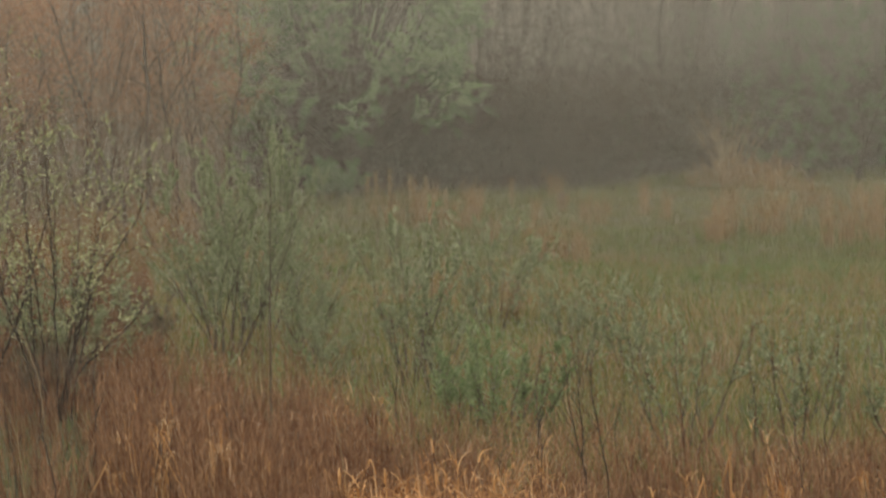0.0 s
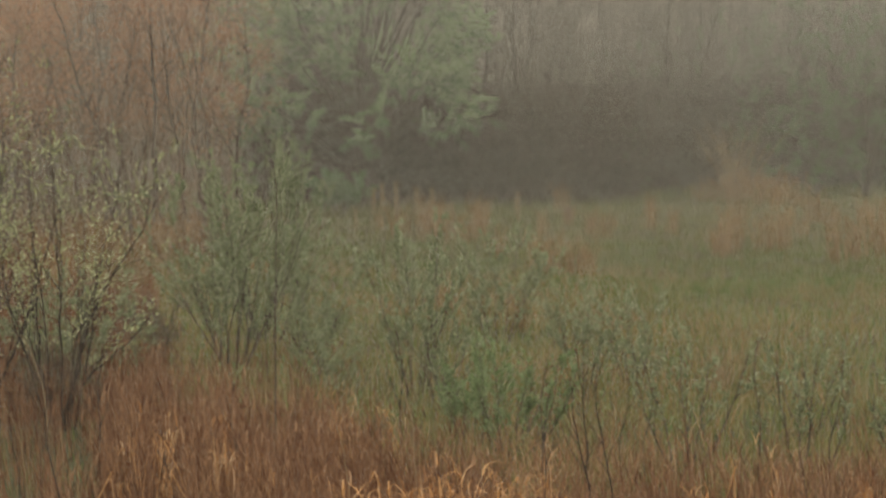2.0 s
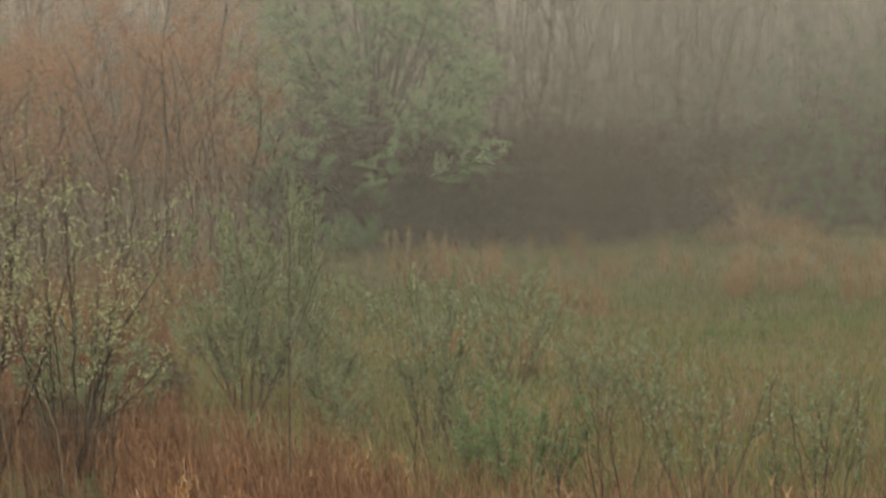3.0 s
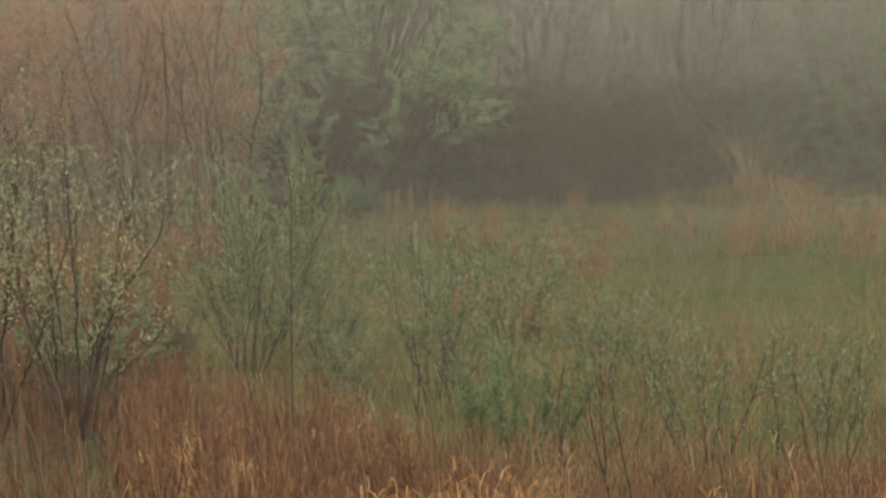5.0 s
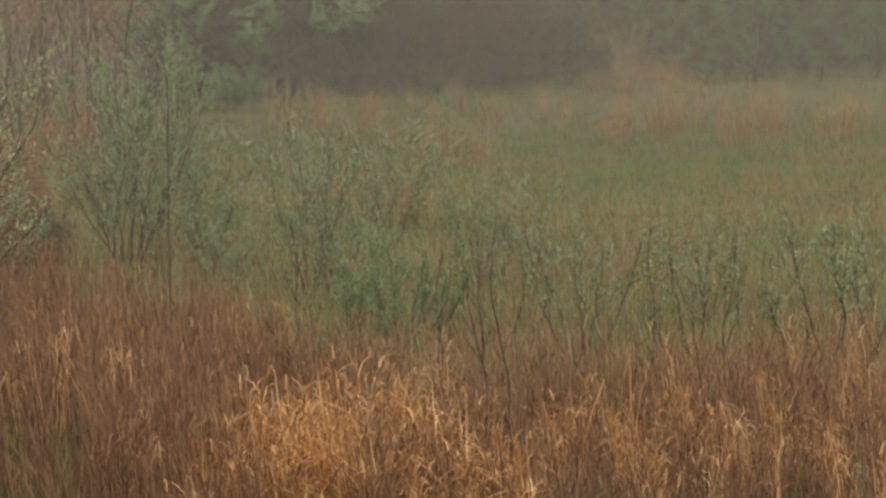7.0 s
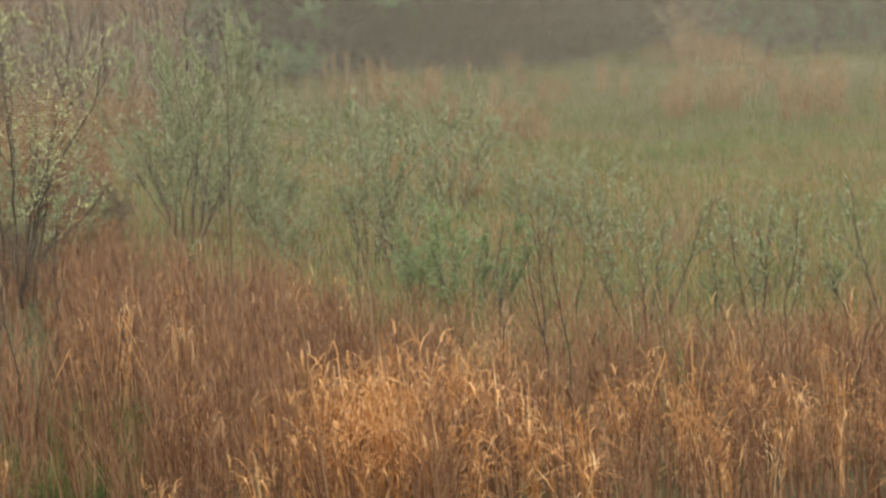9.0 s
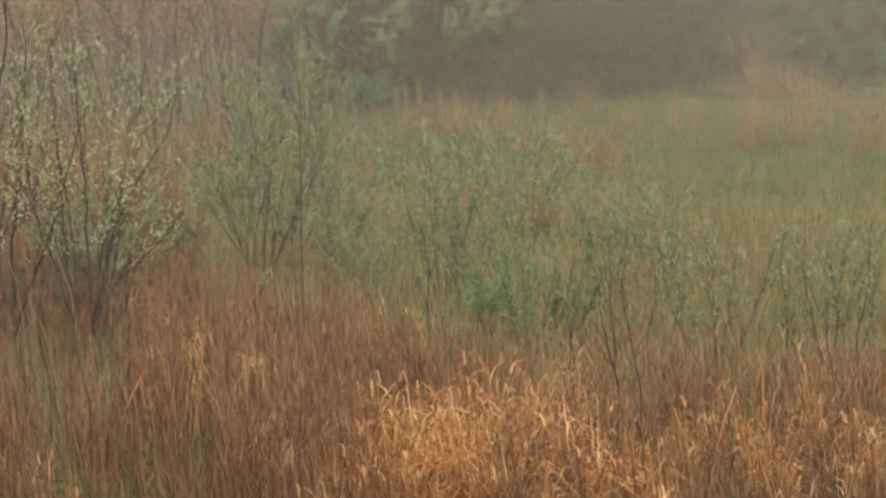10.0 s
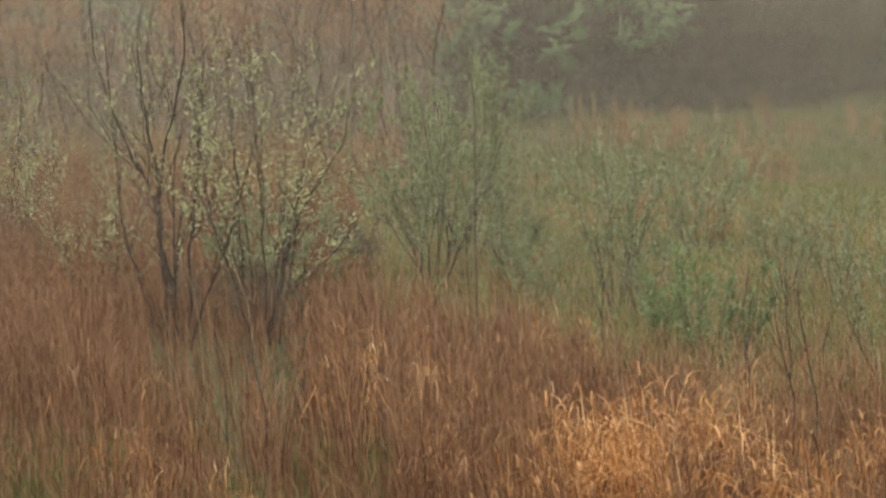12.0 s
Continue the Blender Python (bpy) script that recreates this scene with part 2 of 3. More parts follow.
def shrub(name, label, category, seed, stems, spread, height, radius, kids, leaf_mat, leaf, per, bark=None, group="", twig=None, sides=5,
          leaf_label="", drawn=None, hang=0.0, jitter=0.012, stray=0.45, scatter=0.0, **more):
    """A bush or tree of stems, branches, twigs and leaves, standing at the origin."""
    rng = np.random.default_rng(seed)
    bark = bark or DARKBARK
    lv = branching(rng, stems, spread, height, radius, kids, len(kids), drawn=guided(rng, drawn, radius, jitter=jitter) if drawn else None, **more)
    ob = thing(name, label, category, group)
    for i, line in enumerate(lv[0]):
        stem = part("stem", tubes("stem", [line], sides), bark, ob)
        tagged(part("branch", tubes("branch", lv[1][i * kids[0]:(i + 1) * kids[0]], 4), bark, stem), kind="stuff")
    if len(lv) > 2:
        tagged(part("twig", tubes("twig", [x for l in lv[2:] for x in l], 3), twig or bark, ob), kind="stuff")
    at, way = anchors(rng, lv[-1] + (lv[-2] if len(lv) > 2 else []), per, stray)
    way[:, 2] -= hang
    at += rng.normal(size=at.shape) * scatter
    n = len(at)
    me = leaves("foliage", at, way, rng.uniform(0.6, 1.3, n) * leaf[0], rng.uniform(0.7, 1.2, n) * leaf[1], rng)
    tagged(part("foliage", me, leaf_mat, ob, leaf_label), kind="stuff")
    return ob


def bough_tree(name, label, seed, wide, high, mid, boughs, sprays, per, leaf, mat, fresh, bark, group="", limbs=6, category="tree", skirt=-0.3, reach=0.55, trunk=0.13):
    """A rounded tree of separate upswept boughs: leafy sprays, top light put into the leaf colour of their upper side,
    with dark gaps between.
    """
    rng = np.random.default_rng(seed)
    ob = thing(name, label, category, group)
    up = np.array([0, 0, 1.0])
    lines, twigs, at, way, high_side, ends = [], [], [], [], [], []
    for k in range(boughs):
        az = 2.39996 * k + rng.normal(0, 0.2)
        el = math.asin(skirt + (1 - skirt) * (k + 0.5) / boughs)
        d = np.array([math.cos(az) * math.cos(el), math.sin(az) * math.cos(el), math.sin(el)])
        swell = 1 + 0.12 * math.sin(3 * az + seed) + rng.normal(0, 0.07)
        tip = d * np.array([wide, wide, high - mid]) * swell + up * mid
        ends.append(tip)
        axis = d * 0.8 + up * 0.42 + rng.normal(size=3) * 0.25
        axis /= np.linalg.norm(axis)
        ln = wide * reach * rng.uniform(0.7, 1.25)
        p, r = limb(rng, tip - axis * ln * 0.85, axis, ln, 0.03 * wide / 4, 0.10, -0.02, 6)
        lines.append((p, r))
        for j in range(sprays):
            u = rng.uniform(0.0, 1.0) * 6
            i = min(int(u), 5)
            b = p[i] + (p[i + 1] - p[i]) * (u - i)
            side = np.cross(axis, rng.normal(size=3))
            q, qr = limb(rng, b, axis * 0.7 + side * 0.75 + up * 0.15, ln * rng.uniform(0.18, 0.42), 0.012 * wide / 4, 0.12, -0.10, 4)
            twigs.append((q, qr))
            a, w = anchors(rng, [(q, qr)], per)
            a = a + rng.normal(size=a.shape) * 0.035 * wide / 4
            at.append(a)
            way.append(w)
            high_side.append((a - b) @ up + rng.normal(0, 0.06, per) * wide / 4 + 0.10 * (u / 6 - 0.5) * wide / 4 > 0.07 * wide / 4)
    for k in range(limbs):
        end = ends[int((k + 0.3) * boughs / limbs)] * np.array([0.7, 0.7, 0.85])
        root = np.array([rng.normal(0, 0.06 * wide), rng.normal(0, 0.06 * wide), -0.1])
        u = np.linspace(0, 1, 8)[:, None]
        part("trunk", tubes("trunk", [(root + (end - root) * u + up * np.sin(u * math.pi) * high * 0.07 + rng.normal(0, 0.012 * wide, (8, 3)) * u, np.linspace(trunk, trunk * 0.25, 8))], 6), bark, ob)
    for p, r in lines:
        root = p[0] * np.array([0.3, 0.3, 0.6])
        u = np.linspace(0, 1, 5)[:, None]
        lines = lines + [(root + (p[0] - root) * u + rng.normal(0, 0.015 * wide, (5, 3)) * np.sin(u * math.pi), np.linspace(0.05, 0.03, 5) * wide / 4)]
    tagged(part("branch", tubes("branch", lines + twigs, 3), bark, ob), kind="stuff")
    at, way, high_side = np.concatenate(at), np.concatenate(way), np.concatenate(high_side)
    # fresh paints the lit upper side, mat colours the leaves beneath
    for name_k, use, mat_k in (("crown", ~high_side, mat), ("new_upper_growth", high_side, fresh)):
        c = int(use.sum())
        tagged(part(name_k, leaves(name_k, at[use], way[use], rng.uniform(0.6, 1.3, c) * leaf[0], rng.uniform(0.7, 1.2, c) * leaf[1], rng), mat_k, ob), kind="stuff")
    return ob


def stand(ob, x, y, turn=0, size=1.0):
    ob.matrix_basis = pose(x, y, float(lift(x, y)), 0, 0, turn) @ Matrix.Scale(size, 4)
    return ob


def again(ob, x, y, turn=0, size=1.0):
    c = copy_thing(ob, Matrix.Identity(4))
    return stand(c, x, y, turn, size)


def wood_edge(x):
    """How far off the thicket's foot stands: it bends back towards one side."""
    u = np.clip((np.asarray(x) - 4.0) / 5.0, 0, 1)
    return 77.6 + 11.0 * u * u * (3 - 2 * u)


# ---- ground ----
gx = np.concatenate([np.linspace(-900, -60, 12), np.linspace(-50, 50, 101), np.linspace(60, 900, 12)])
gy = np.concatenate([np.linspace(-300, -5, 8), np.linspace(0, 130, 131), np.linspace(140, 1500, 14)])
GX, GY = np.meshgrid(gx, gy, indexing="ij")
gi = np.arange(GX.size).reshape(GX.shape)
ground = part("ground", mesh_of("ground", np.stack([GX, GY, lift(GX, GY)], -1).reshape(-1, 3), None,
              np.stack([gi[:-1, :-1], gi[1:, :-1], gi[1:, 1:], gi[:-1, 1:]], -1).reshape(-1, 4)), SOIL)
tagged(ground, "damp brown meadow soil with thatch and moss", "ground", "", "structure")

# ---- mist: fine level threads of droplets hanging in the air ----
rng_far = np.random.default_rng(2)


def mist(seed, count, thick, y0, y1, high, z0=0.15, grade=1.0):
    rng = np.random.default_rng(seed)
    y = y0 + (y1 - y0) * rng.uniform(0, 1, count)
    z = z0 + high * ((np.arange(count) + rng.uniform(0, 1, count)) / count) ** grade  # below 1: thicker with height
    left, right = -0.34 * y - 4, 0.34 * y + 4
    t = 2 * thick * rng.uniform(0.6, 1.4, count)
    flip = rng.uniform(0, 1, count) < 0.5
    near, far = np.where(flip, left, right), np.where(flip, right, left)
    v = np.stack([np.stack([near, y, z], 1), np.stack([far, y, z], 1), np.stack([near, y, z + t], 1)], 1).reshape(-1, 3)
    q = np.arange(count * 3).reshape(-1, 3)
    m = bpy.data.materials.new("mist_droplets")
    m.use_nodes = True
    n, l = m.node_tree.nodes, m.node_tree.links
    n.remove(n["Principled BSDF"])
    d, tr, mx = n.new("ShaderNodeBsdfDiffuse"), n.new("ShaderNodeBsdfTranslucent"), n.new("ShaderNodeMixShader")
    d.inputs[0].default_value = tr.inputs[0].default_value = (0.94, 0.92, 0.84, 1)
    mx.inputs[0].default_value = 0.5
    l.new(d.outputs[0], mx.inputs[1])
    l.new(tr.outputs[0], mx.inputs[2])
    l.new(mx.outputs[0], n["Material Output"].inputs["Surface"])
    ob = part("mist", mesh_of("mist", v, q, None, smooth=False), m)
    return tagged(ob, "thin pale mist hanging over the wet meadow", "mist", "", "stuff")


mist(3, 380000, 0.0000112, 12.0, 83.0, 18.0)
mist(4, 320000, 0.0000205, 83.0, 140.0, 18.0)
mist(7, 225000, 0.000033, 42.0, 140.0, 15.0, 2.6, 0.5)

# ---- the distance ----
u, h = np.linspace(-130, 130, 261), np.linspace(0, 1, 12)
top = 15 + 2.5 * np.sin(u * 0.13) + 1.8 * np.sin(u * 0.47 + 1) + rng_far.uniform(-1, 1, len(u))
U, H = np.meshgrid(u, h, indexing="ij")
v = np.stack([U, 142 + 9 * H + 2.0 * np.sin(U * 0.9 + 4 * H) + rng_far.uniform(-0.8, 0.8, U.shape), H * top[:, None]], -1).reshape(-1, 3)
gi = np.arange(U.size).reshape(U.shape)
tagged(part("backdrop", mesh_of("backdrop", v, None, np.stack([gi[:-1, :-1], gi[1:, :-1], gi[1:, 1:], gi[:-1, 1:]], -1).reshape(-1, 4)), GREYTWIG),
       "dim wooded rise beyond the meadow, lost in mist", "backdrop", "", "structure")

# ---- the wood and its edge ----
big = bough_tree("willow_tree", "broad domed willow in young grey-green leaf", 11, 4.1, 9.6, 3.7, 76, 16, 44, (0.17, 0.05), WILLOW, NEWLITLEAF, BARK, limbs=7, skirt=-0.14)
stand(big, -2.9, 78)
bare = shrub("bare_tree", "slender leafless grey-brown tree in the misty wood", "tree", 12, 3, 0.16, 12.0, 0.09, (15, 5), GREYTWIG, (0.2, 0.025), 5,
             bark=BARK, ratio=0.26, angle=0.55, rise=0.06, base=0.5, group="trees of the wood", leaf_label="fine bare twig ends")
bare2 = shrub("bare_tree", "slender leafless grey-brown tree in the misty wood", "tree", 13, 2, 0.12, 13.0, 0.11, (20, 5), GREYTWIG, (0.2, 0.025), 5,
              bark=BARK, ratio=0.22, angle=0.5, rise=0.07, base=0.4, group="trees of the wood", leaf_label="fine bare twig ends")
rng = np.random.default_rng(5)
stand(bare, 3.0, 88, 0)
stand(bare2, 5.5, 92, 60)
for i in range(80):
    y = rng.uniform(86, 118)
    x = rng.uniform(-0.27, 0.25) * y
    again(bare if i % 2 else bare2, x, y, rng.uniform(0, 360), rng.uniform(0.7, 1.1))


def strewn(rng, n, y0, y1, wide=0.24, power=1.0):
    y = y0 + (y1 - y0) * rng.uniform(0, 1, n) ** power
    x = rng.uniform(-wide - 0.05, wide, n) * y
    return x, y


def grass(name, label, x, y, h, w, mat, rng, lean=0.25, curl=0.3, segs=2, z=None, category="grass"):
    n = len(x)
    root = np.stack([x, y, lift(x, y) - 0.01 if z is None else z], 1)
    me = blades(name, root, h, rng.uniform(0, lean, n), w, rng.uniform(0.3 * curl, curl, n), rng, segs)
    return tagged(part(name, me, mat), label, category, "", "stuff")


# far trunks and twigs, too many and too dim to tell apart
rng = np.random.default_rng(6)
n = 2600
y = rng.uniform(98, 135, n)
x = rng.uniform(-0.3, 0.27, n) * y
grass("far_wood", "dim grey leafless wood fading into mist", x, y, rng.uniform(8, 17, n), rng.uniform(0.04, 0.14, n), GREYTWIG, rng, 0.12, 0.1, 3, category="wood")
n = 80000
y = rng.uniform(90, 130, n)
x = rng.uniform(-0.3, 0.27, n) * y
z = rng.uniform(0, 1, n) ** 1.1 * 16
grass("far_twigs", "haze of fine bare twigs in the wood", x, y, rng.uniform(0.5, 1.5, n), rng.uniform(0.014, 0.035, n), GREYTWIG, rng, 0.8, 0.6, 2, z, category="twigs")

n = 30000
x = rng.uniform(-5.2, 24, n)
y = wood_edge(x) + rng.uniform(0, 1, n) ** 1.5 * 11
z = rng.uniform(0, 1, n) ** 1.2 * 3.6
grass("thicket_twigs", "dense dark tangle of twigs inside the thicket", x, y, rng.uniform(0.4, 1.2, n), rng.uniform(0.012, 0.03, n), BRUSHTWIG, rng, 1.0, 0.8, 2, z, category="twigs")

olive = bough_tree("olive_tree", "misty olive-green tree in thin early leaf", 14, 2.6, 7.5, 2.6, 34, 10, 20, (0.15, 0.04), WILLOW, WILLOW, BARK, "leafing trees at the wood's edge", 4, trunk=0.09)
stand(olive, 13.0, 92, 0)
for x, y, s in ((16.0, 95, 1.1), (18.8, 92, 0.9), (10.3, 97, 0.9), (21.5, 97, 1.2), (6.9, 95, 0.75), (15.0, 89, 0.5), (18.5, 87, 0.45), (-17.5, 80, 0.9), (-15.0, 84, 1.0), (-20.0, 86, 1.2), (-6.5, 90, 1.2), (-23.5, 82, 1.0), (-18.6, 72, 0.8), (-21.5, 78, 1.1)):
    again(olive, x, y, rng.uniform(0, 360), s)
again(olive, -5.6, 76.5, 30, 0.45)
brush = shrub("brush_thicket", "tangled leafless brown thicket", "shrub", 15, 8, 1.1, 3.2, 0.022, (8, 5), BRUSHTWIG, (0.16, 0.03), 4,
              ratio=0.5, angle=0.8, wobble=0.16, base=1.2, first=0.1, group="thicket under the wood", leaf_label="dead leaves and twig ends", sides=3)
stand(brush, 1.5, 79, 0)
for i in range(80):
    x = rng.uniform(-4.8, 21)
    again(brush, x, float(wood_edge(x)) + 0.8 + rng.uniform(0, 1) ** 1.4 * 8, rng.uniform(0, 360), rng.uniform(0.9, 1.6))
small = shrub("green_shrub", "low dense bright green shrub", "shrub", 16, 9, 0.9, 1.4, 0.02, (8, 5), WILLOW, (0.12, 0.045), 12, ratio=0.45, base=0.2, twig=YOUNGTWIG)
stand(small, -3.4, 74, 0)


def straw_tuft(name, label, seed, stems, high, wide, mat, group="", fan=0.3, curls=2, lean=0.0, width=0.008, curl=1.6, segs=3, leaf=(0.10, 0.28)):
    """A clump of dry grass: upright stems and the curled leaves that hang from them."""
    rng = np.random.default_rng(seed)
    ob = thing(name, label, "dry grass", group)
    a, r = rng.uniform(0, 2 * math.pi, stems), wide * np.sqrt(rng.uniform(0, 1, stems)) * 0.5
    root = np.stack([r * np.cos(a), r * np.sin(a), np.full(stems, -0.02)], 1)
    h = high * rng.uniform(0.55, 1.0, stems)
    v = blades("straw", root, h, rng.uniform(0, fan, stems), rng.uniform(0.6, 1.2, stems) * width, rng.uniform(0, 0.25, stems), rng, segs)
    co = np.empty(len(v.vertices) * 3, np.float32)
    v.vertices.foreach_get("co", co)
    co = co.reshape(-1, 3)
    k = 2 * segs + 1
    if lean:
        co[:, 0] += lean * (co[:, 2] / high) ** 2
        v.vertices.foreach_set("co", co.ravel())
    tagged(part("straw", v, mat, ob), kind="stuff")
    if curls:
        mids = co.reshape(stems, k, 3)
        u = (0.1 + 0.84 * rng.uniform(0, 1, (stems, curls))) * segs
        i = np.minimum(u.astype(int), segs - 1)
        f = (u - i)[..., None]
        rows = np.arange(stems)[:, None]
        lo, hi = mids[rows, 2 * i], mids[rows, np.minimum(2 * i + 2, k - 1)]
        at = (lo + (hi - lo) * f).reshape(-1, 3)
        m = len(at)
        c = blades("foliage", at, rng.uniform(*leaf, m) * high, rng.uniform(0.03, 0.3, m), rng.uniform(0.7, 1.5, m) * width * 1.2, 0.15 + curl * rng.uniform(0, 1, m) ** 1.3, rng, 5)
        tagged(part("foliage", c, mat, ob), kind="stuff")
    return ob


pale_tree = shrub("pale_tree", "slender pale-barked bare tree at the wood's edge", "tree", 24, 3, 0.16, 10.0, 0.065, (14, 6), GREYTWIG, (0.12, 0.02), 4,
                  bark=PALEBARK, twig=GREYTWIG, ratio=0.22, angle=0.5, rise=0.06, base=0.4, first=0.35, group="pale trees at the wood's edge", leaf_label="fine bare twig ends")
stand(pale_tree, 3.6, 87)
rng = np.random.default_rng(25)
for x, y in ((2.2, 87), (4.6, 88), (5.3, 86.5), (6.2, 89), (7.4, 90), (1.3, 88), (8.1, 91), (11.5, 93), (14.2, 94), (-7.6, 84), (-9.0, 82)):
    again(pale_tree, x, y, rng.uniform(0, 360), rng.uniform(0.75, 1.15))
for x, y, s in ((12.2, 83.5, 0.55), (14.0, 84.5, 0.8), (16.2, 84, 0.6), (18.4, 86, 0.85), (10.6, 85, 0.5), (5.8, 83, 0.33)):
    again(olive, x, y, rng.uniform(0, 360), s)


# dry plume and tufts before the thicket
plume = straw_tuft("dead_grass_plume", "tall fanned plume of pale dead grass", 17, 95, 3.3, 0.3, TAN, fan=0.72, curls=0, lean=-0.4, width=0.05)
stand(plume, 9.35, 83)
heap = straw_tuft("dead_grass_heap", "slumped heap of brown dead grass", 18, 90, 1.3, 1.8, STRAW, fan=0.9, curls=2, width=0.03)
stand(heap, 9.7, 80.5)
again(heap, 8.5, 81.5, 100, 0.8)
again(heap, 10.2, 77.5, 200, 0.9)
again(heap, -15.3, 60, 40, 1.5)
bm = bmesh.new()
bmesh.ops.create_cone(bm, cap_ends=True, segments=9, radius1=0.2, radius2=0.13, depth=0.7, matrix=pose(0, 0, 0.3))
for v in bm.verts:
    v.co += Vector((noise.noise(v.co * 5), noise.noise(v.co * 7 + Vector((3, 0, 0))), noise.noise(v.co * 4 + Vector((0, 5, 0))))) * 0.06
me = bpy.data.meshes.new("stump")
bm.to_mesh(me)
bm.free()
me.materials.append(DARKBARK)
stand(tagged(new("stump", me), "small dark weathered tree stump in the grass", "stump"), 3.35, 71.5, 0, 0.72)

far_tuft = straw_tuft("broomsedge_tuft", "upright russet tuft of old broomsedge", 19, 44, 1.15, 0.5, STRAW, "tufts across the meadow", 0.27, 2, width=0.016)
stand(far_tuft, 2.03, 48.5)
rng = np.random.default_rng(20)
spots = [(1.7, 49.5, 1.0), (2.4, 49.0, 0.95), (2.7, 50, 0.8), (-0.6, 61, 1.2), (-1.2, 62, 1.1), (0.1, 60, 1.0), (0.8, 62, 1.0), (7.2, 57, 1.2), (7.6, 58, 1.3), (6.6, 59, 1.1), (8.2, 53, 1.1),
         (8.8, 54, 1.1), (9.6, 55, 1.2), (10.4, 53.5, 1.1), (11.2, 56, 1.2), (9.9, 58, 1.2), (0.9, 35, 0.7), (-0.1, 39, 0.6), (1.0, 55, 0.8)]
spots += [(rng.uniform(2, 15), rng.uniform(54, 76), rng.uniform(0.7, 1.2)) for i in range(18)]
spots += [(rng.uniform(-3, 4), rng.uniform(58, 76), rng.uniform(0.6, 1.1)) for i in range(9)]
spots += [(rng.uniform(-13, -5.5), rng.uniform(38, 62), rng.uniform(0.8, 1.2)) for i in range(75)]
for x, y, s in spots:
    again(far_tuft, x, y, rng.uniform(0, 360), s)

pale = straw_tuft("bleached_tuft", "small bleached tuft of feathery grass", 23, 40, 0.7, 0.25, TAN, "", 0.3, 3, width=0.009)
stand(pale, 3.04, 28.1)

# pale seed heads standing in the meadow
stalk = thing("dried_stalk", "tall dry stalk with a pale seed head", "plant", "dried stalks")
part("stalk", tubes("stalk", [limb(np.random.default_rng(1), (0, 0, -0.05), (0.05, 0, 1), 1.35, 0.012, 0.03, 0.03)], 4), GREYTWIG, stalk)
rng = np.random.default_rng(22)
u = rng.uniform(1.0, 1.45, 90)
head = leaves("seed_head", np.stack([rng.normal(0.06, 0.024, 90), rng.normal(0, 0.024, 90), u], 1), rng.normal(size=(90, 3)) * 0.5 + np.array([0, 0, 1]), np.full(90, 0.06), np.full(90, 0.018), rng)
tagged(part("seed_head", head, TAN, stalk, "pale fluffy seed head"), kind="stuff")
stand(stalk, -1.6, 50, 0, 1.15)
for x, y, s in ((-1.35, 50, 1.2), (-1.1, 49.5, 1.25), (-0.75, 50, 1.15), (-0.4, 51, 1.1), (-1.9, 49, 0.9), (0.0, 52, 0.9), (1.2, 47, 1.2), (-0.9, 46, 0.9)):
    again(stalk, x, y, rng.uniform(0, 360), s)

# ---- red-budded saplings ----
maple = shrub("red_maple", "young leafless maple hazed with red buds", "tree", 21, 4, 0.22, 7.6, 0.05, (16, 8), BUDS, (0.06, 0.034), 14,
              bark=BARK, twig=GREYTWIG, ratio=0.32, angle=0.75, wobble=0.13, rise=0.05, base=0.6, first=0.38, group="red-budded maples", scatter=0.10, stray=0.8, leaf_label="reddish buds and catkins")
stand(maple, -7.0, 55, 0)
for x, y, s, a in ((-8.6, 57, 0.95, 40), (-5.5, 56, 0.95, 100), (-9.8, 54, 0.85, 170), (-11.5, 60, 0.95, 230), (-6.3, 61, 1.1, 300), (-13.5, 58, 0.8, 20), (-10.5, 64, 1.05, 80), (-8, 63, 1.0, 200), (-14.6, 57, 0.75, 140), (-16.4, 63, 0.85, 250)):
    again(maple, x, y, a, s)

n = 10000
rng = np.random.default_rng(26)
y = rng.uniform(51, 68, n)
x = y * rng.uniform(-0.29, -0.085, n)
z = rng.uniform(0, 1, n) ** 1.3 * 3.0
grass("undergrowth_twigs", "haze of warm brown twigs under the maples", x, y, rng.uniform(0.4, 1.1, n), rng.uniform(0.009, 0.02, n), WARMTWIG, rng, 1.1, 0.7, 2, z, category="twigs")

# ---- budding willow bushes beside the straw ----
tall = shrub("pussy_willow", "tall dark-stemmed willow bush with pale catkins and buds", "shrub", 31, 4, 0.4, 3.4, 0.018, (9, 4), CATKIN, (0.042, 0.022), 4, stray=0.3, twig=BARK,
             ratio=0.34, angle=0.5, rise=0.05, base=0.15, group="budding willow bushes", leaf_label="pale yellow-green catkins and buds",
             drawn=[[(0.0, -0.05), (-0.05, 0.5), (-0.15, 1.0), (-0.18, 1.5), (-0.4, 1.9), (-0.58, 2.4), (-0.73, 2.9), (-0.76, 3.6), (-0.8, 4.1)],
                    [(0.02, -0.05), (-0.1, 0.9), (-0.16, 1.5), (0.0, 2.3), (0.18, 3.0), (0.15, 3.6), (0.2, 4.0)],
                    [(-0.05, -0.05), (-0.12, 1.0), (-0.17, 1.7), (-0.31, 2.4), (-0.35, 3.0), (-0.3, 3.5)],
                    [(0.14, -0.05), (0.16, 1.0), (0.3, 1.8), (0.33, 2.3), (0.41, 2.9)]])
stand(tall, -4.86, 25.2)
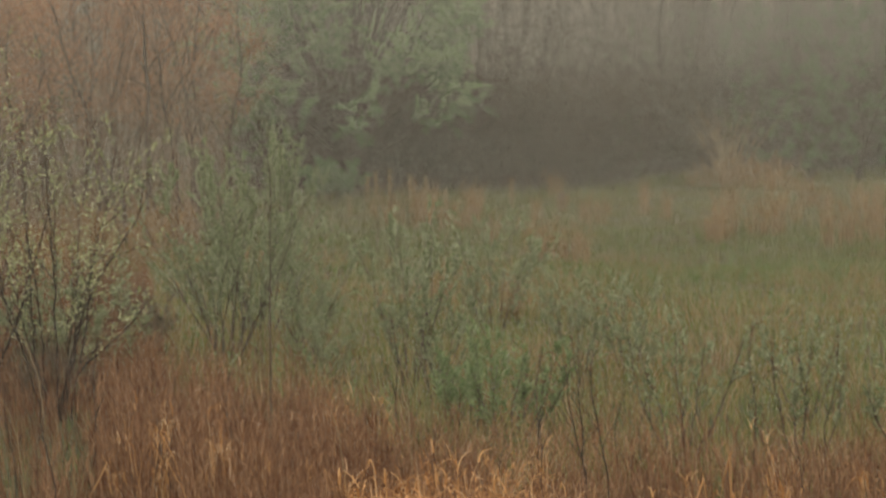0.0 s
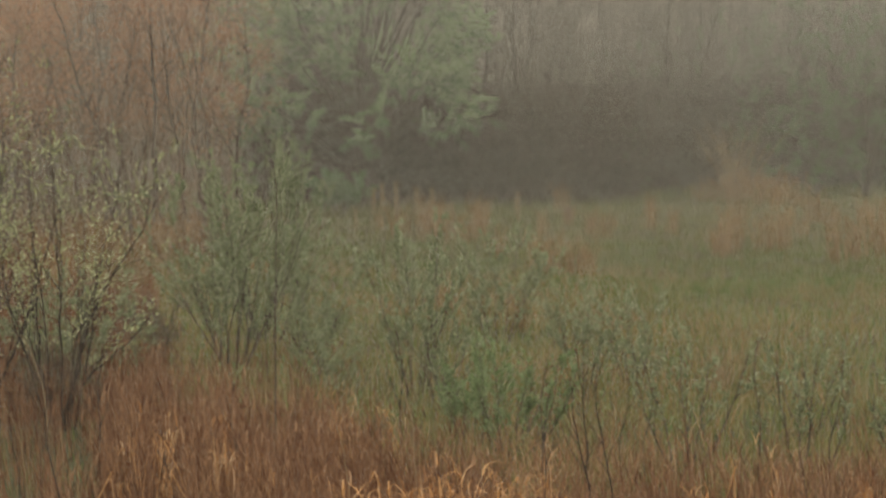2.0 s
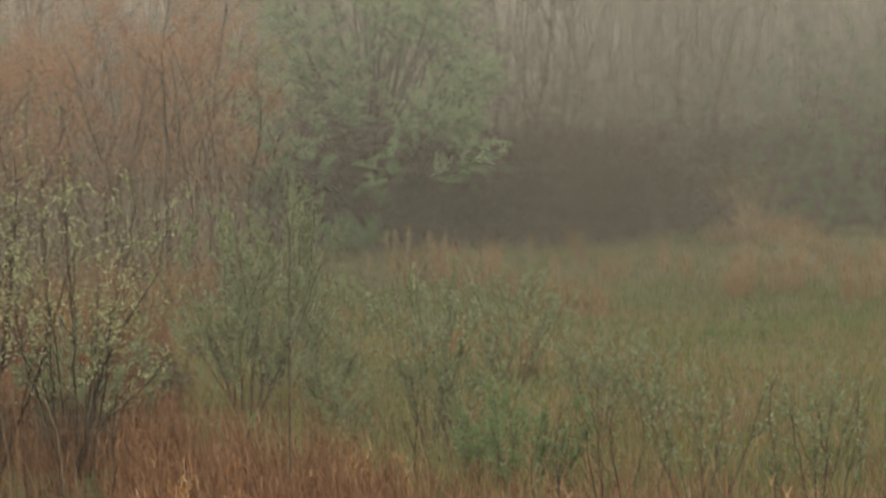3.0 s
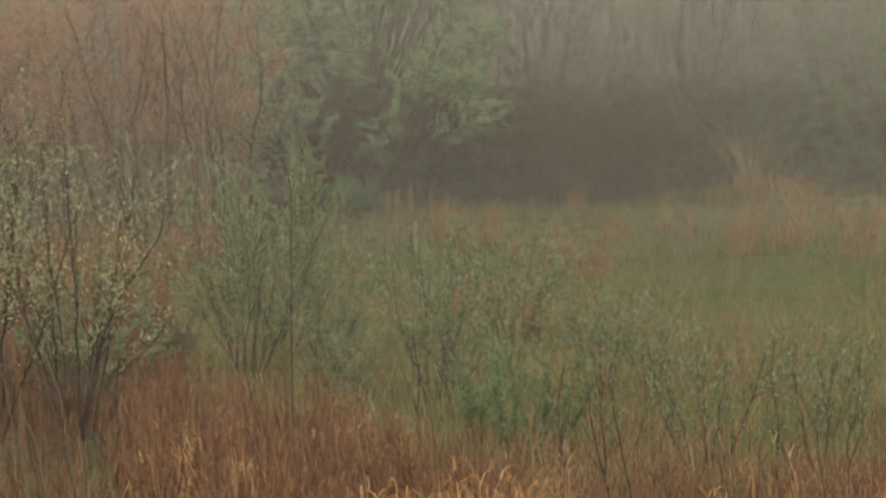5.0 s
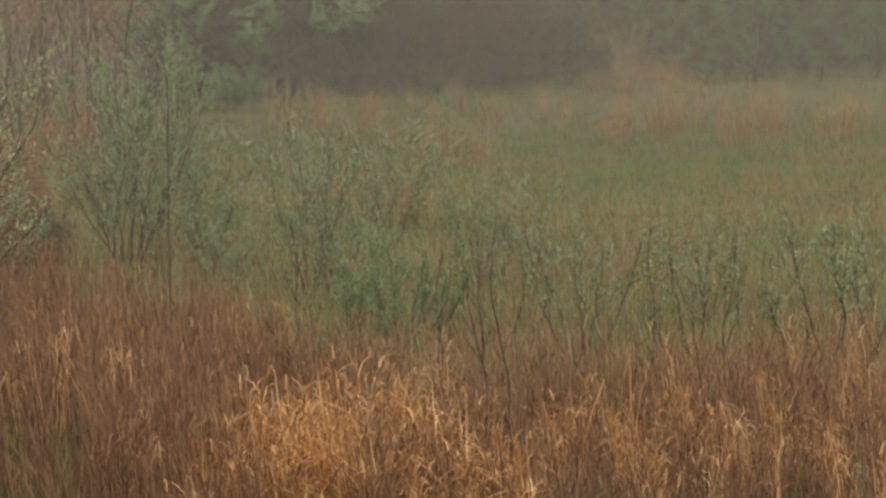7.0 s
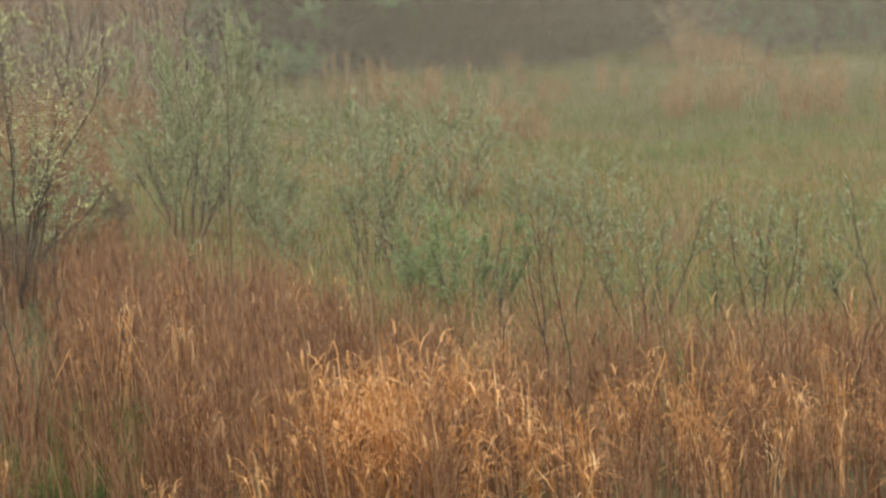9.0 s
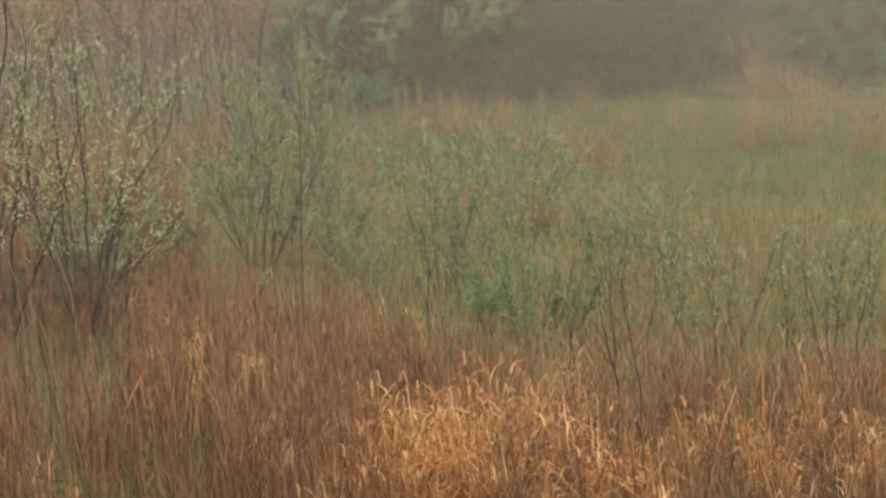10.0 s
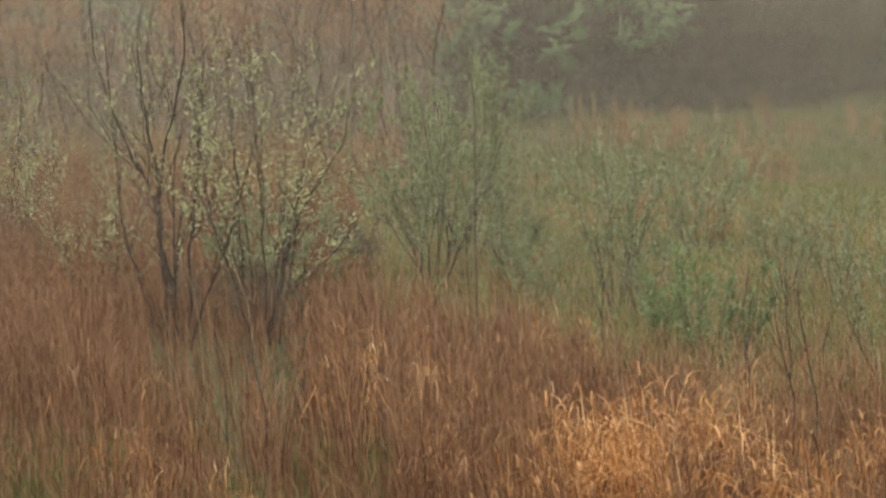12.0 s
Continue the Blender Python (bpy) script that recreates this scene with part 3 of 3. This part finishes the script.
bush = shrub("pussy_willow", "spreading dark-stemmed willow bush with pale catkins and buds", "shrub", 35, 6, 0.6, 2.5, 0.014, (10, 5), CATKIN, (0.042, 0.022), 4, stray=0.3, twig=BARK,
             ratio=0.4, angle=0.5, rise=0.05, base=0.2, group="budding willow bushes", leaf_label="pale yellow-green catkins and buds",
             drawn=[[(-0.12, -0.05), (-0.2, 0.5), (-0.23, 1.05), (-0.25, 1.85), (-0.28, 2.4), (-0.28, 3.1)],
                    [(0.0, -0.05), (0.02, 1.0), (0.03, 1.55), (0.01, 2.3), (0.0, 2.9)],
                    [(0.04, -0.05), (0.12, 0.5), (0.29, 1.03), (0.45, 1.4), (0.85, 2.0), (0.99, 2.5)],
                    [(0.0, 0.1), (0.2, 0.45), (0.35, 0.6), (0.7, 0.9), (0.9, 1.15)],
                    [(-0.05, 0.0), (-0.3, 0.6), (-0.5, 1.1), (-0.62, 1.7), (-0.6, 2.3)],
                    [(0.03, 0.0), (0.2, 0.8), (0.35, 1.5), (0.55, 2.2), (0.6, 2.7)]])
stand(bush, -3.9, 25.0)
again(bush, -8.6, 33, 150, 0.85)
again(bush, -5.9, 26.5, 70, 0.6)
dead = shrub("dead_shrub", "dense dark leafless tangle of dead twigs", "shrub", 36, 6, 0.2, 1.5, 0.008, (10, 6), GREYTWIG, (0.05, 0.007), 3, bark=BARK, twig=GREYTWIG, ratio=0.33, angle=0.8, wobble=0.12, base=0.1, first=0.55, leaf_label="fine dark twig ends")
stand(dead, -3.15, 26.4, 0, 0.85)
again(dead, -3.05, 26.6, 120, 0.8)
again(dead, -3.85, 25.0, 80, 0.6)
again(dead, -4.1, 24.6, 160, 0.5)
again(dead, -4.75, 25.2, 240, 0.6)
again(dead, -3.6, 24.4, 20, 0.5)
green = shrub("green_willow", "broad fan-shaped willow bush in small grey-green leaf", "shrub", 32, 15, 0.46, 2.75, 0.012, (9, 5), SPRING, (0.064, 0.02), 12, bark=BARK, twig=YOUNGTWIG,
              ratio=0.34, angle=0.36, rise=0.04, base=0.22, first=0.16, group="green willow bushes", stray=0.3)
stand(green, -2.68, 30.5, 0, 0.9)
again(green, -2.5, 33.5, 90, 0.95)
again(green, -1.7, 31.0, 200, 0.55)
young = shrub("young_willow", "low leafy willow shrub with fresh grey-green leaves", "shrub", 33, 9, 0.7, 1.4, 0.008, (8, 6), SPRING, (0.062, 0.019), 6, bark=BARK, twig=YOUNGTWIG,
              ratio=0.4, angle=0.42, rise=0.05, base=0.14, first=0.12, group="young willows in the meadow", stray=0.32)
stand(young, 0.7, 34, 50, 1.05)
dense = shrub("young_willow", "dense low willow shrub in bright green leaf", "shrub", 38, 12, 1.1, 1.0, 0.008, (7, 5), FRESHBUSH, (0.058, 0.019), 5, bark=BARK, twig=YOUNGTWIG,
              ratio=0.4, angle=0.45, rise=0.07, base=0.2, first=0.1, group="young willows in the meadow", stray=0.35)
stand(dense, 0.6, 23.6, 100, 1.0)
again(dense, 0.2, 24.4, 220, 0.8)
wispy = shrub("young_willow", "tall wispy willow shrub with pale leaves up its rods", "shrub", 39, 9, 0.4, 2.1, 0.009, (9, 3), SPRING, (0.066, 0.02), 9, bark=BARK, twig=YOUNGTWIG,
              ratio=0.26, angle=0.3, rise=0.05, base=0.16, first=0.15, group="young willows in the meadow", stray=0.25)
stand(wispy, -0.4, 28, 0, 1.0)
open_willow = shrub("young_willow", "thin V-branched willow shrub with scattered new leaves", "shrub", 34, 2, 0.5, 1.2, 0.010, (6, 4), SPRING, (0.06, 0.019), 5, bark=BARK, twig=YOUNGTWIG,
                    ratio=0.36, angle=0.4, rise=0.05, base=0.1, first=0.35, group="young willows in the meadow", stray=0.3,
                    drawn=[[(0.0, -0.05), (-0.15, 0.12), (-0.30, 0.42), (-0.40, 0.75), (-0.47, 1.2)], [(0.0, -0.05), (0.03, 0.3), (0.05, 0.6), (0.02, 1.15)],
                           [(0.05, 0.0), (0.12, 0.5), (0.22, 1.1)], [(0.1, 0.0), (0.3, 0.35), (0.45, 0.7), (0.6, 1.25)]])
stand(open_willow, 2.09, 22.3)
leaning = shrub("young_willow", "sparse willow shrub of long leaning dark rods", "shrub", 40, 1, 0.4, 1.2, 0.011, (7, 4), SPRING, (0.06, 0.019), 6, bark=BARK, twig=YOUNGTWIG,
                ratio=0.3, angle=0.36, rise=0.05, base=0.1, first=0.35, group="young willows in the meadow", stray=0.3,
                drawn=[[(0.0, -0.05), (-0.2, 0.5), (-0.34, 0.95), (-0.38, 1.4)], [(0.15, -0.05), (0.1, 0.55), (0.02, 0.95), (0.0, 1.3)],
                       [(-0.2, 0.0), (-0.45, 0.4), (-0.6, 0.8)], [(0.3, 0.0), (0.5, 0.5), (0.55, 1.05)]])
stand(leaning, 4.15, 21.3)
for x, y, s, a in ((2.1, 28.7, 0.75, 200), (1.5, 32, 0.6, 260), (-1.3, 28, 0.5, 310), (-0.6, 38, 0.8, 340), (-3.6, 25.9, 0.85, 70), (-3.95, 26.5, 1.0, 230), (-4.3, 26.8, 0.8, 150), (-1.6, 29.5, 0.6, 120)):
    again(young, x, y, a, s)
for x, y, s, a in ((-0.05, 26.5, 0.7, 80), (1.5, 27.5, 0.55, 220)):
    again(wispy, x, y, a, s)
for x, y, s, a in ((3.6, 25, 0.8, 190), (5.0, 23.5, 0.9, 20)):
    again(open_willow, x, y, a, s)
for x, y, s, a in ((3.05, 22.0, 0.85, 20), (5.0, 21.8, 1.0, 170)):
    again(leaning, x, y, a, s)
sap = shrub("bare_sapling", "single thin leafless sapling rising from the straw", "tree", 37, 0, 0.1, 3.0, 0.009, (8, 2), GREYTWIG, (0.03, 0.01), 2,
            ratio=0.18, angle=0.6, rise=0.05, first=0.62, drawn=[[(0, -0.05), (0.0, 0.8), (0.01, 1.6), (0.02, 2.7), (-0.1, 3.15)]], leaf_label="tiny closed buds", jitter=0.003, bark=BARK)
stand(sap, -1.48, 21)

# ---- meadow ----
def far_edge(x, y):
    b = x / y
    return np.where(b < -0.15, 48, np.where(b < -0.118, 40, np.interp(b, [-0.13, -0.1, -0.068, -0.045, -0.023, 0.011, 0.09, 0.25], [25.4, 25.1, 24.0, 22.8, 21.2, 19.7, 19.6, 19.8])))


def bare_patch(x, y):
    """Where green grass shows through instead of straw."""
    return ((np.abs(x + 2.15) < 0.45 + 0.12 * np.sin(y * 5)) & (y < 18.5)) | ((np.abs(x + 4.25) < 0.75 + 0.15 * np.sin(y * 4)) & (y < 19.2)) | ((np.abs(x + 2.95) < 0.25) & (y < 17.2))


def open_ground(x, y):
    """Meadow, or a gap in the straw."""
    return (y > far_edge(x, y) - 0.3) | bare_patch(x, y)


rng = np.random.default_rng(41)
x, y = strewn(rng, 100000, 16, 100, power=1.4)
keep = open_ground(x, y) | (rng.uniform(0, 1, len(x)) < 0.15)
x, y = x[keep], y[keep]
n = len(x)
far = y + rng.normal(0, 2.5, n) > 43
grass("meadow_grass", "wet olive-green meadow grass mixed with old straw", x[~far], y[~far], rng.uniform(0.1, 0.34, n)[~far], (rng.uniform(0.006, 0.012, n) * (0.5 + y / 40))[~far], OLIVE, rng)
grass("far_meadow_grass", "dull green meadow grass reaching to the thicket", x[far], y[far], rng.uniform(0.1, 0.36, n)[far], (rng.uniform(0.006, 0.012, n) * (0.5 + y / 40))[far], PASTURE, rng)
x, y = strewn(rng, 46000, 16, 60, power=1.2)
xs, ys = rng.uniform(1.0, 13.0, 26000), rng.normal(0, 1.1, 26000)
x, y = np.concatenate([x, xs]), np.concatenate([y, 47.5 - 0.35 * xs + ys])
keep = open_ground(x, y) | (rng.uniform(0, 1, len(x)) < 0.1)
x, y = x[keep], y[keep]
n = len(x)
grass("fresh_grass", "fresh green grass growing through the meadow", x, y, rng.uniform(0.08, 0.22, n), rng.uniform(0.006, 0.012, n) * (0.5 + y / 40), FRESH, rng)
x, y = strewn(rng, 26000, 20, 50, power=0.85)
keep = open_ground(x, y) & (np.sin(x * 0.9 + 1.3 * np.sin(y * 0.35)) + np.sin(y * 0.7 + x * 0.4) + rng.normal(0, 0.5, len(x)) > -0.1)
x, y = x[keep], y[keep]
n = len(x)
grass("old_straw", "bleached old straw lying among the green grass", x, y, rng.uniform(0.2, 0.5, n), rng.uniform(0.005, 0.009, n) * (0.5 + y / 40), STRAW, rng, 0.5, 0.6, 3)
# rank growth along the foot of the thicket
n = 5000
x = rng.uniform(-9, 21, n)
y = wood_edge(x) - 2.2 + rng.normal(0, 1.4, n)
grass("rank_grass", "rank half-dead grass along the foot of the thicket", x, y, rng.uniform(0.25, 0.7, n), rng.uniform(0.014, 0.03, n), PASTURE, rng, 0.4, 0.4, 3)
# leafy young weeds
x, y = strewn(rng, 420, 23, 46, power=1.0)
keep = (x / y > -0.11) & (np.sin(x * 1.7 + np.sin(y * 0.8) * 2) + rng.normal(0, 0.6, len(x)) > -0.2)
x, y = x[keep], y[keep]
n, per = len(x), 16
h = rng.uniform(0.2, 0.6, n)
u = rng.uniform(0.15, 1.0, (n, per))
dx, dy = rng.normal(0, 0.12, n), rng.normal(0, 0.12, n)
at = np.stack([(x[:, None] + dx[:, None] * u), (y[:, None] + dy[:, None] * u), lift(x, y)[:, None] + h[:, None] * u], -1).reshape(-1, 3)
way = rng.normal(size=at.shape) * 0.6 + np.array([0, 0, 0.8])
m = len(at)
tagged(part("young_weeds", leaves("young_weeds", at, way, rng.uniform(0.04, 0.09, m), rng.uniform(0.012, 0.026, m), rng), FRESHBUSH), "leafy young weeds springing up in the meadow", "weeds", "", "stuff")


# ---- old broomsedge ----
def straw_height(x, y):
    """How tall the straw grows: lower and thinner towards the open meadow."""
    return np.interp(x / y, [-0.05, 0.04], [1.0, 0.74])


def sedge(name, label, x, y, per, high, mat, rng, spread=0.03, fan=0.12, width=0.007, curl=1.3, curls=2):
    """A stand of broomsedge: clump by clump, stems and the curled leaves along them."""
    n = len(x) * per
    cx, cy = np.repeat(x, per), np.repeat(y, per)
    ch = np.repeat(rng.uniform(0.55, 1.12, len(x)) * high * straw_height(x, y), per)
    cl = rng.normal(0, 0.10, (len(x), 2))
    cl[rng.uniform(0, 1, len(x)) < 0.1] *= 4
    cl = np.repeat(cl, per, axis=0)
    px, py = cx + rng.normal(0, spread, n), cy + rng.normal(0, spread, n)
    h = ch * rng.uniform(0.5, 1.0, n)
    way = cl + np.stack([px - cx, py - cy], 1) * 0.9 + rng.normal(0, fan * 0.4, (n, 2)) + np.array([-0.06, 0])
    root = np.stack([px, py, lift(px, py) - 0.02], 1)
    tip = root + np.stack([way[:, 0] * h, way[:, 1] * h, h], 1)
    bow = np.stack([way[:, 0], way[:, 1], np.zeros(n)], 1) * -0.12 * h[:, None] + rng.normal(0, 0.012, (n, 3))
    w = rng.uniform(0.5, 1.2, n)[:, None] * width
    s = np.array([1.0, 0.25, 0])
    mid = root * 0.5 + tip * 0.5 + bow
    v = np.stack([root - s * w / 2, root + s * w / 2, mid + s * w * 0.45, mid - s * w * 0.45, tip], 1).reshape(-1, 3)
    b = (np.arange(n) * 5)[:, None]
    tagged(part(name, mesh_of(name, v, b + np.array([3, 2, 4]), b + np.array([0, 1, 2, 3])), mat), label, "dry grass", "", "stuff")
    root, tip, mid = (np.repeat(a, curls, axis=0) for a in (root, tip, mid))
    n = len(root)
    u = rng.uniform(0.35, 1.0, n)[:, None]
    at = np.where(u < 0.5, root + (mid - root) * u * 2, mid + (tip - mid) * (u * 2 - 1))
    me = blades(name + "_leaves", at, rng.uniform(0.07, 0.2, n) * high, rng.uniform(0.03, 0.3, n), rng.uniform(0.6, 1.4, n) * width * 1.1, rng.uniform(0.2, curl, n), rng, 3)
    tagged(part(name + "_leaves", me, mat), "curled dry leaves of the " + label, "dry grass", "", "stuff")


x, y = strewn(rng, 12500, 14.0, 48, power=0.9)
keep = (y < far_edge(x, y) + rng.normal(0, 0.8, len(x))) & (~bare_patch(x, y) | (rng.uniform(0, 1, len(x)) < 0.25))
thin = np.where(x / y > 0.02, 0.5, 0.85) * np.where((x / y > -0.205) & (x / y < -0.137) & (y > 18.0) & (y < 25.6), 0.13, 1.0) * np.where(y > 28, 0.6, 1.0) * (1 - 0.65 * np.exp(-((x + 0.33) / 0.6) ** 2) * (y < 17.2))
keep &= rng.uniform(0, 1, len(x)) < thin
x, y = x[keep], y[keep]
sedge("broomsedge", "russet broomsedge straw, last year's growth", x, y, 9, 1.10, RUSSET, rng, 0.045, width=0.0065, curl=0.9)
x, y = strewn(rng, 260, 14.0, 22, power=0.8)
keep = (y < far_edge(x, y)) & ~bare_patch(x, y) & (np.sin(x * 2.3 + y) > -0.3) & ((x / y > -0.137) | (y < 16.5))
sedge("tawny_broomsedge", "tawny broomsedge straw standing among the russet", x[keep], y[keep], 6, 1.0, GOLD, rng, 0.03, width=0.008, curl=2.2, curls=5)
x, y = rng.uniform(-5.3, -1.4, 16000), rng.uniform(14.5, 19.8, 16000)
keep = bare_patch(x, y)
x, y = x[keep], y[keep]
# the gaps' shade is painted on as a darker green
grass("grass_patch", "green grass in gaps of the straw, shade put into its colour", x, y, rng.uniform(0.1, 0.3, len(x)), rng.uniform(0.005, 0.010, len(x)), SHADEGRASS, rng, 0.5, 0.7, 3)

# fluffy russet tufts standing out of the straw
russet = [straw_tuft("russet_tuft", "feathery russet tuft of old broomsedge", 80 + i, 18, 1.1, 0.10, TAWNY, "russet tufts in the straw", 0.12, 4,
                     lean=(-0.3, -0.18, -0.08, 0.06)[i], width=0.007, curl=1.2, segs=4, leaf=(0.06, 0.17)) for i in range(4)]
rng = np.random.default_rng(84)
x, y = strewn(rng, 330, 15.5, 25, power=0.9)
keep = (y < far_edge(x, y) - 0.2) & ~bare_patch(x, y) & ((x / y < -0.205) | (x / y > -0.137) | (y < 18))
for i, (a, b) in enumerate(zip(x[keep], y[keep])):
    s = rng.uniform(0.75, 1.12) * float(straw_height(a, b))
    if i < 4:
        stand(russet[i], a, b, rng.uniform(-30, 30), s)
    else:
        again(russet[i % 4], a, b, rng.uniform(-30, 30), s)

# low brown straw thinning out into the meadow
rng = np.random.default_rng(61)
n = 9000
y = rng.uniform(18.8, 25.0, n)
x = y * rng.uniform(-0.02, 0.24, n)
keep = rng.uniform(0, 1, n) < np.clip(1.1 - (y - 19.0) / 6.0, 0, 1) * (0.55 + 0.45 * np.sin(x * 1.9 + 1.3 * np.sin(y)))
x, y = x[keep], y[keep]
n = len(x)
grass("low_straw", "low brown straw thinning out into the meadow", x, y, rng.uniform(0.25, 0.62, n), rng.uniform(0.006, 0.011, n), TAWNY, rng, 0.5, 0.7, 3, category="dry grass")

# golden tufts in front
gold = [straw_tuft("golden_tuft", "bright golden bundle of curling broomsedge", 50 + i, 8, 1.12, 0.07, GOLD, "golden tufts in front", 0.10, 9,
                   lean=(-0.4, -0.28, -0.16, -0.05, 0.08)[i], width=0.013, curl=2.9, segs=4, leaf=(0.07, 0.19)) for i in range(5)]
rng = np.random.default_rng(60)
spots = [(rng.normal(-0.24, 0.36), rng.uniform(14.4, 17.2), 0.5 + 0.5 * rng.uniform(0, 1) ** 2.6) for i in range(120)]
for cx, cy in ((0.8, 16.2), (1.0, 15.4), (-1.35, 16.2), (-2.75, 16.1), (1.9, 15.8), (2.6, 16.2), (0.4, 17.4), (-3.9, 17.4), (-4.5, 18.0), (-3.4, 16.6), (-5.2, 18.5), (1.5, 16.6), (2.3, 17.0), (3.1, 16.7), (-2.0, 15.3)):
    spots += [(cx + rng.normal(0, 0.12), cy + rng.normal(0, 0.15), rng.uniform(0.45, 0.8)) for i in range(7 if cx > 0 else 4)]
spots += [(rng.uniform(-0.27, 0.22) * y, y, rng.uniform(0.45, 0.85)) for y in rng.uniform(13.9, 18.5, 24)]
spots = [p for p in spots if not bare_patch(p[0], p[1]) and (p[0] / p[1] > -0.137 or p[1] < 17.6)]
for i, (x, y, s) in enumerate(spots):
    if i < 5:
        stand(gold[i], x, y, rng.uniform(-25, 25), s)
    else:
        again(gold[i % 5], x, y, rng.uniform(-25, 25), s)

# bent and broken stalks, and thin dark weeds, standing in the straw
def stalk_of(name, label, category, lines, radius, mat, group="", sides=4):
    ob = thing(name, label, category, group)
    for pts in lines:
        part("stalk", tubes("stalk", guided(np.random.default_rng(len(pts) + 70), [pts], radius, 0.1, 0.004), sides), mat, ob)
    return ob


bent = stalk_of("bent_stalk", "pale dry stalk bent over at the tip", "plant", [[(0.0, -0.05), (-0.02, 0.5), (-0.06, 0.95), (-0.16, 1.3), (-0.24, 1.42), (-0.29, 1.40)]], 0.006, TAN, "bent stalks")
stand(bent, -3.2, 20.0)
broken = stalk_of("broken_stalk", "broken forked stalk of dry grass", "plant",
                  [[(0.0, -0.05), (-0.03, 0.3), (-0.10, 0.75), (-0.14, 0.95)], [(0.0, -0.02), (0.05, 0.35), (0.14, 0.85), (0.16, 0.92)], [(0.14, 0.85), (0.24, 0.6), (0.30, 0.38)]], 0.005, GOLD, "broken stalks")
stand(broken, -2.2, 18.0)
rng = np.random.default_rng(71)
for i in range(12):
    y = rng.uniform(16.5, 22)
    again(bent, rng.uniform(-0.25, 0.15) * y, y, rng.uniform(-60, 60), rng.uniform(0.6, 0.95))
for i in range(9):
    y = rng.uniform(15.6, 19)
    again(broken, rng.uniform(-0.25, 0.18) * y, y, rng.uniform(0, 360), rng.uniform(0.7, 1.05))
weed = shrub("dead_weed", "thin dark dead weed stalk with a few side twigs", "plant", 72, 0, 0.1, 1.3, 0.006, (6, 2), RUSSET, (0.03, 0.008), 2,
             ratio=0.3, angle=0.5, rise=0.06, first=0.4, drawn=[[(0, -0.05), (0.02, 0.5), (0.0, 0.95), (0.05, 1.3)]], group="dead weeds in the straw", jitter=0.006, leaf_label="withered leaf scraps")
stand(weed, 0.7, 19.5)
for i in range(24):
    y = rng.uniform(16.5, 21.5)
    again(weed, rng.uniform(-0.24, 0.2) * y, y, rng.uniform(0, 360), rng.uniform(0.6, 1.15))
